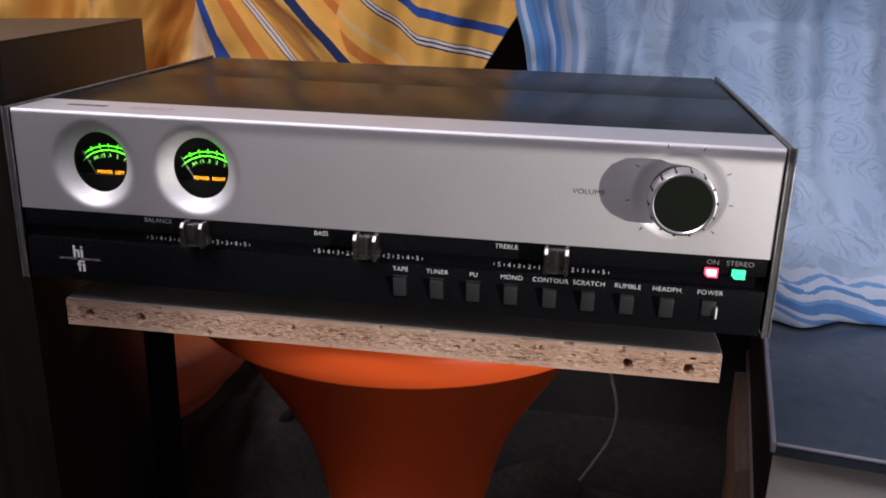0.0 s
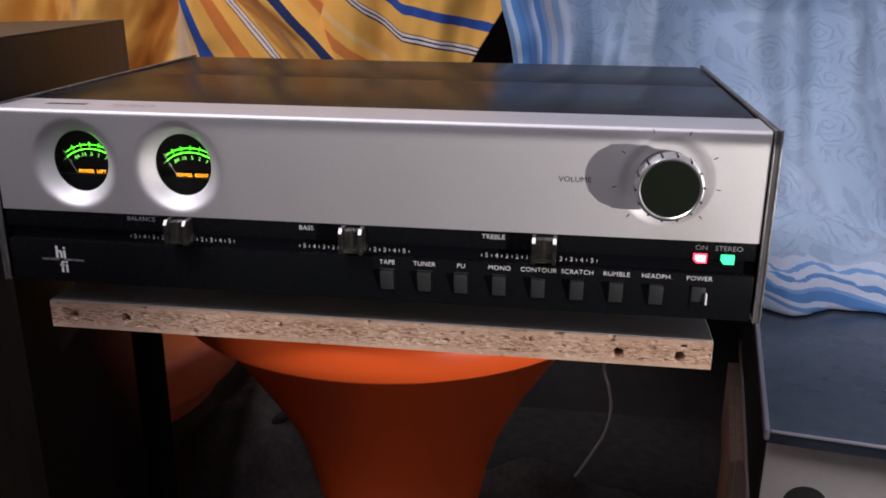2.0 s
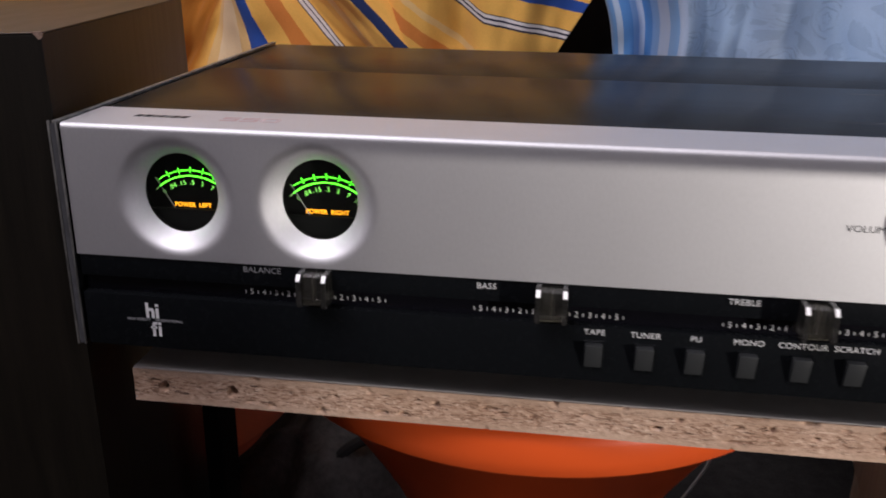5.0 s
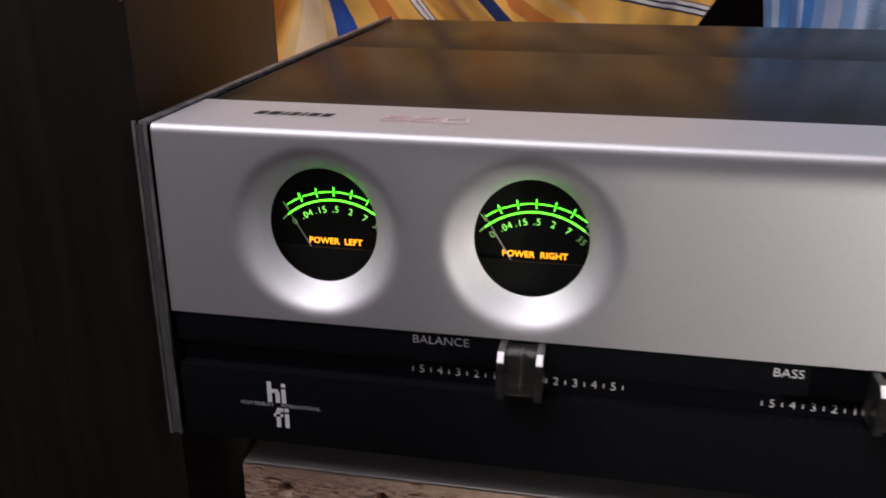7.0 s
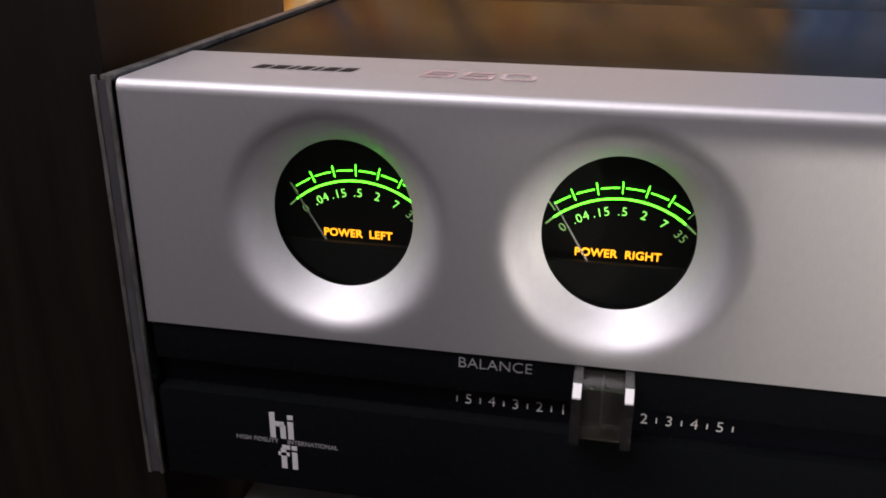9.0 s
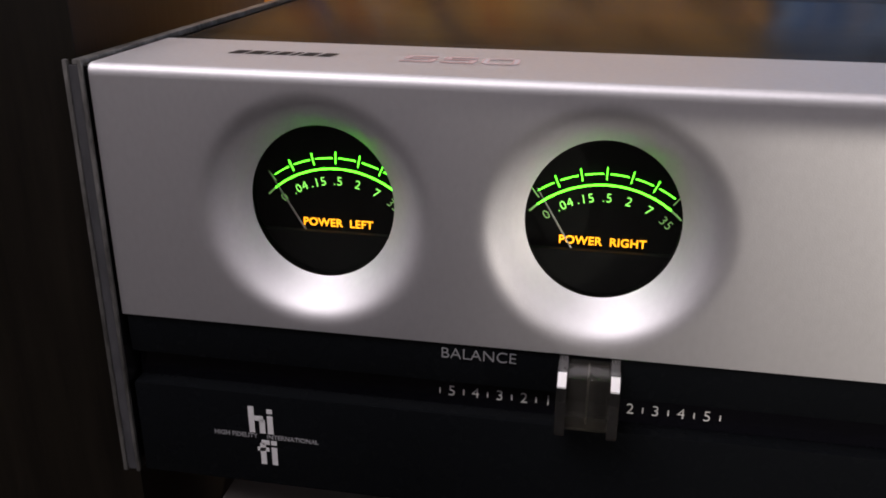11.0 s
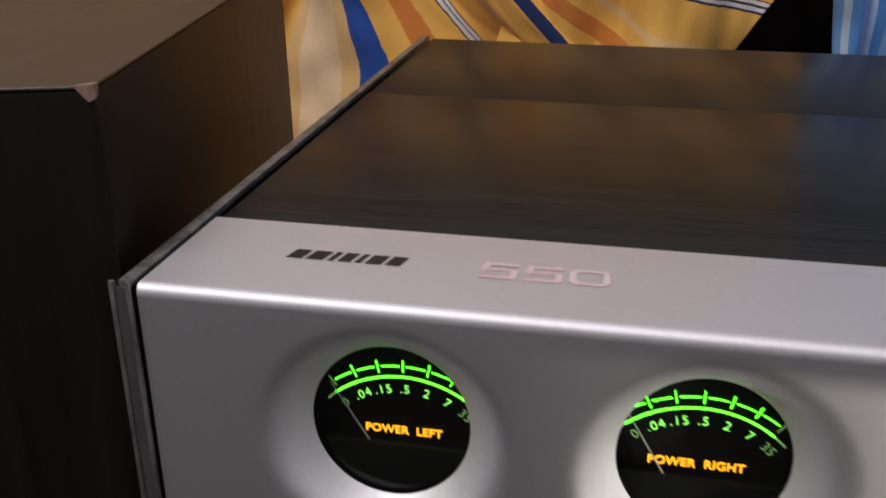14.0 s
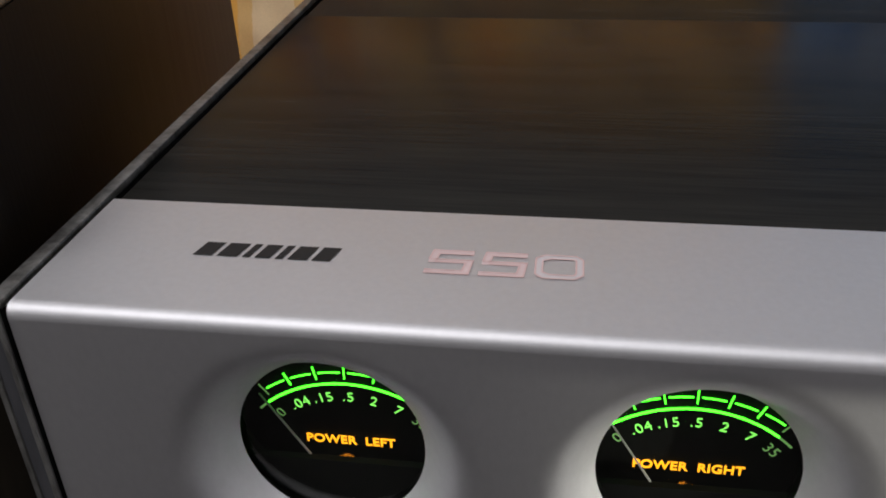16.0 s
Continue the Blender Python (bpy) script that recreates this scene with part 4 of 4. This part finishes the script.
part("lid", box(-0.001, DWID + 0.001, -0.001, DDEP, 0.1005, 0.110, 0.0016, 3), SMOKED, deck, "smoked glossy acrylic lid")
part("lid_edge", box(-0.0026, 0.0010, -0.002, DDEP, 0.1030, 0.1106, 0.0016, 3), LIDRIM, deck, "pale grey rounded rim")
part("lid_edge", box(0.0010, DWID + 0.001, -0.0024, 0.0000, 0.1086, 0.1105, 0.0008, 3), LIDRIM, deck, "pale grey rounded rim")
part("front_plate", box(0.0015, DWID - 0.0015, 0.0152, 0.0189, 0.002, 0.0985, 0.0005), CREAM, deck, "cream front plate")
part("bottom_trim", box(-0.0022, 0.0, 0.004, DDEP, 0.008, 0.0185, 0.0008), PALETRIM, deck, "pale metal trim")
part("knob", lathe([(0.0, -0.016), (0.0125, -0.016), (0.0138, -0.0145), (0.0142, 0.002), (0.0142, 0.0152), (0, 0.0152)], 40, "y", (0.030, 0, 0.050)), RUBBER, deck, "black ribbed knob")
for fx in (0.03, DWID - 0.03):
    for fy in (0.04, DDEP - 0.04):
        part("foot", lathe([(0, -0.006), (0.014, -0.006), (0.015, 0.0), (0, 0.0)], 16, at=(fx, fy, 0)), RUBBER, deck)
for z0, z1, dx in ((0.0, 0.184, -0.006), (0.1845, 0.2598, -0.010)):
    crate = thing("wooden_crate", (DX, DY, z0), "rough beige wooden crate stacked under the record player", "crate", "crates under the record player", turn=DT)
    hgt = z1 - z0
    part("shell", box(dx + 0.004, DWID, 0.16, DDEP, 0.0, hgt - 0.001, 0.002), CRATE, crate)
    cnt = max(1, round(hgt / 0.075))
    for i in range(cnt):
        part("board", box(dx - 0.001, dx + 0.0045, 0.158, DDEP + 0.001, i * hgt / cnt + 0.002, (i + 1) * hgt / cnt - 0.0025, 0.0012), CRATE, crate)


# ---- curtains ----
def fold_noise(x, z, f, k):
    return noise.noise((x * f, z * f * 0.35, k))


def curtain_a(u, v):
    s = -0.70 + 0.78 * u
    z = 0.05 + 1.35 * v
    if v < 0.55:
        z = 0.30 + 0.36 * (v / 0.55)
    else:
        z = 0.66 + 0.26 * (v - 0.55) / 0.45
    m = float(np.interp(s, (-0.30, -0.20, -0.15, -0.095, -0.014, 0.1), (-0.2, -0.5, 0.38, 0.93, 1.0, 1.0)))
    x = s - m * max(-0.08, min(0.045, z - 0.58))
    y = 0.640 + 0.030 * math.sin(s * 46 + 0.9 * math.sin(z * 9)) + 0.026 * fold_noise(s, z, 14, 2) + 0.011 * fold_noise(s, z, 45, 5) + 0.004 * fold_noise(s, z, 95, 8)
    return (x + 0.006, y, z - 0.004), (s, z)


def curtain_b(u, v):
    z = 0.50 + 0.20 * min(1.0, v / 0.7) + (0.22 * (v - 0.7) / 0.3 if v > 0.7 else 0)
    left = 0.0 + (min(z, 0.68) - 0.58) * 0.3
    right = 0.2135 + (min(z, 0.68) - 0.58) * 0.60
    x = left + (right - left) * u
    bend = 0.114
    g = -0.66 * (x - bend) if x < bend else -0.20 * (x - bend)
    y = 0.612 + 0.011 * math.sin((x - 0.3 * z) * 60) + 0.010 * fold_noise(x, z, 16, 9) + 0.007 * fold_noise(x, z, 55, 12) - 0.018 * math.exp(-((x - bend) / 0.016) ** 2) + 0.012 * (1 - u) ** 6
    return (x + 0.006, y, z - 0.004), (z - g, x)


def curtain_blue(u, v):
    """Hangs, leans forward lower down, and ends bunched on the record player's lid."""
    width = 0.80 * u
    d = 0.80 * v
    x = 0.238 + width
    keys = (0.0, 0.03, 0.06, 0.09, 0.12, 0.16, 0.20, 0.32, 0.42, 0.81)
    ys = (0.285, 0.300, 0.330, 0.365, 0.400, 0.430, 0.455, 0.548, 0.590, 0.600)
    zs = (0.3805, 0.398, 0.404, 0.402, 0.408, 0.420, 0.452, 0.530, 0.610, 1.00)
    y, z = float(np.interp(d, keys, ys)), float(np.interp(d, keys, zs))
    # left of the record player the cloth just hangs
    k = min(1.0, max(0.0, (x - 0.40) / 0.07))
    k = k * k * (3 - 2 * k)
    y2, z2 = 0.585 - 0.03 * math.exp(-((x - 0.26) / 0.02) ** 2) - 0.050 * math.exp(-((x - 0.372) / 0.022) ** 2) - 0.045 * math.exp(-((x - 0.462) / 0.020) ** 2), float(np.interp(d, (0.0, 0.42, 0.81), (0.36, 0.610, 1.00)))
    y, z = y2 + (y - y2) * k, z2 + (z - z2) * k
    hang = min(1.0, max(0.0, (z - 0.40) / 0.08))
    y += ((0.017 + 0.023 * (1 - k)) * (math.sin(x * 58 + 0.9 * math.sin(z * 9)) + 0.35 * math.sin(x * 116 + 1.1)) + 0.028 * fold_noise(x, z, 11, 21)) * (0.35 + 0.65 * hang) + 0.010 * fold_noise(x, z, 34, 25) + 0.004 * fold_noise(x, z, 80, 27)
    # far side bent back from the lamp, a shape chosen to darken it
    y += 0.34 * min(0.36, max(0.0, x - 0.52)) * hang
    low = 1 - hang
    z += k * low * min(1.0, d / 0.06) * (0.034 * abs(noise.noise((x * 14 + y * 9, y * 24, 31))) + 0.011 * abs(noise.noise((x * 9 + y * 20, y * 62 + x * 34, 33))) + 0.007 * abs(noise.noise((x * 38 + y * 30, y * 80 - x * 20, 35))))
    x += 0.012 * noise.noise((z * 12, u * 5, 41)) * hang + 0.17 * max(0.0, 0.68 - z) * (1 - k) * (1 - min(1.0, u * 5)) - 0.012
    return (x + 0.004, y, z - 0.003), (width, d + (0.018 * noise.noise((width * 9, d * 6, 51)) + 0.34 * (width - 0.27)) * low)


def cloth(name, f, nu, nv, material, label):
    ob = new(name, mesh_of(sheet(nu, nv, f), name, material, True, 80))
    m = ob.modifiers.new("thickness", "SOLIDIFY")
    m.thickness = 0.0012
    return tagged(ob, label, "curtain")


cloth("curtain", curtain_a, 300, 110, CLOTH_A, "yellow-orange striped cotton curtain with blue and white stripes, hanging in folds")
cloth("curtain", curtain_b, 120, 90, CLOTH_B, "overlapping fold of yellow-orange striped curtain with a slanting hem")
cloth("curtain", curtain_blue, 260, 200, CLOTH_BLUE, "pale blue rose-patterned curtain bunched on the record player lid")

# ---- things on the floor and cables ----


def cloth_heap(u, v):
    a, r = 2 * math.pi * u, v
    rr = r * (1 + 0.14 * noise.noise((math.cos(a) * 1.7, math.sin(a) * 1.7, 13)))
    x, y = 0.335 + 0.200 * rr * math.cos(a), 0.445 + 0.045 * rr * math.sin(a)
    z = (0.100 - 0.16 * (x - 0.28)) * (1 - r ** 3) * (1 + 0.3 * noise.noise((x * 14, y * 18, 28))) + 0.008 * noise.noise((x * 45, y * 60, 15)) * (1 - r)
    return (x, y, max(z, 0.0) if r < 0.99 else 0.0), (u, v)


tagged(new("floor_cloth", mesh_of(sheet(90, 30, cloth_heap), "floor_cloth", BAGCLOTH, True, 80)), "crumpled dark grey cloth lying on the carpet", "cloth")


def heap(u, v):
    a, r = 2 * math.pi * u, v
    rr = 0.19 * r * (1 + 0.18 * noise.noise((math.cos(a) * 1.4, math.sin(a) * 1.4, 3)))
    x, y = -0.01 + rr * math.cos(a) * 1.05, 0.50 + rr * math.sin(a) * 0.8
    z = 0.17 * (1 - r ** 2.4) * (1 + 0.4 * noise.noise((x * 16, y * 16, 8))) + 0.012 * noise.noise((x * 60, y * 60, 5)) * (1 - r)
    return (x, y, max(z, 0.0) if r < 0.99 else 0.0), (u, v)


bag = thing("cloth_bag", (-0.01, 0.50, 0.0), "dark charcoal cloth bag slumped on the carpet", "bag")
bag_shift = Matrix.Translation((0.01, -0.50, 0.0))
part("body", sheet(90, 40, heap), BAGCLOTH, bag, sharp=80).matrix_parent_inverse = bag_shift
part("strap", tube([(0.10, 0.38, 0.045), (0.085, 0.40, 0.115), (0.06, 0.43, 0.155), (0.03, 0.44, 0.160), (0.0, 0.42, 0.150), (-0.03, 0.40, 0.11)], 0.006, 8), RUBBER, bag, "black webbing strap").matrix_parent_inverse = bag_shift
CABLE_LINE = [(0.352, 0.284, 0.50), (0.356, 0.36, 0.46), (0.366, 0.46, 0.30), (0.374, 0.50, 0.212), (0.381, 0.50, 0.184), (0.385, 0.50, 0.158), (0.381, 0.50, 0.128), (0.369, 0.50, 0.100), (0.350, 0.50, 0.065), (0.330, 0.505, 0.030), (0.315, 0.52, 0.003), (0.25, 0.60, 0.003)]
cable = new("power_cable", mesh_of(tube(CABLE_LINE, 0.0019), "power_cable", CABLEGREY))
tagged(cable, "thin grey power cable hanging behind the board to the floor", "cable")
for pts, r in (([(0.235, 0.49, 0.005), (0.27, 0.53, 0.005), (0.33, 0.55, 0.005), (0.40, 0.52, 0.005), (0.45, 0.54, 0.005)], 0.0036), ([(0.20, 0.46, 0.005), (0.25, 0.50, 0.005), (0.29, 0.51, 0.005), (0.36, 0.47, 0.005)], 0.0040)):
    tagged(new("floor_cable", mesh_of(tube(pts, r), "floor_cable", CABLEBLACK)), "black cable lying loosely on the dark carpet", "cable", "floor cables")
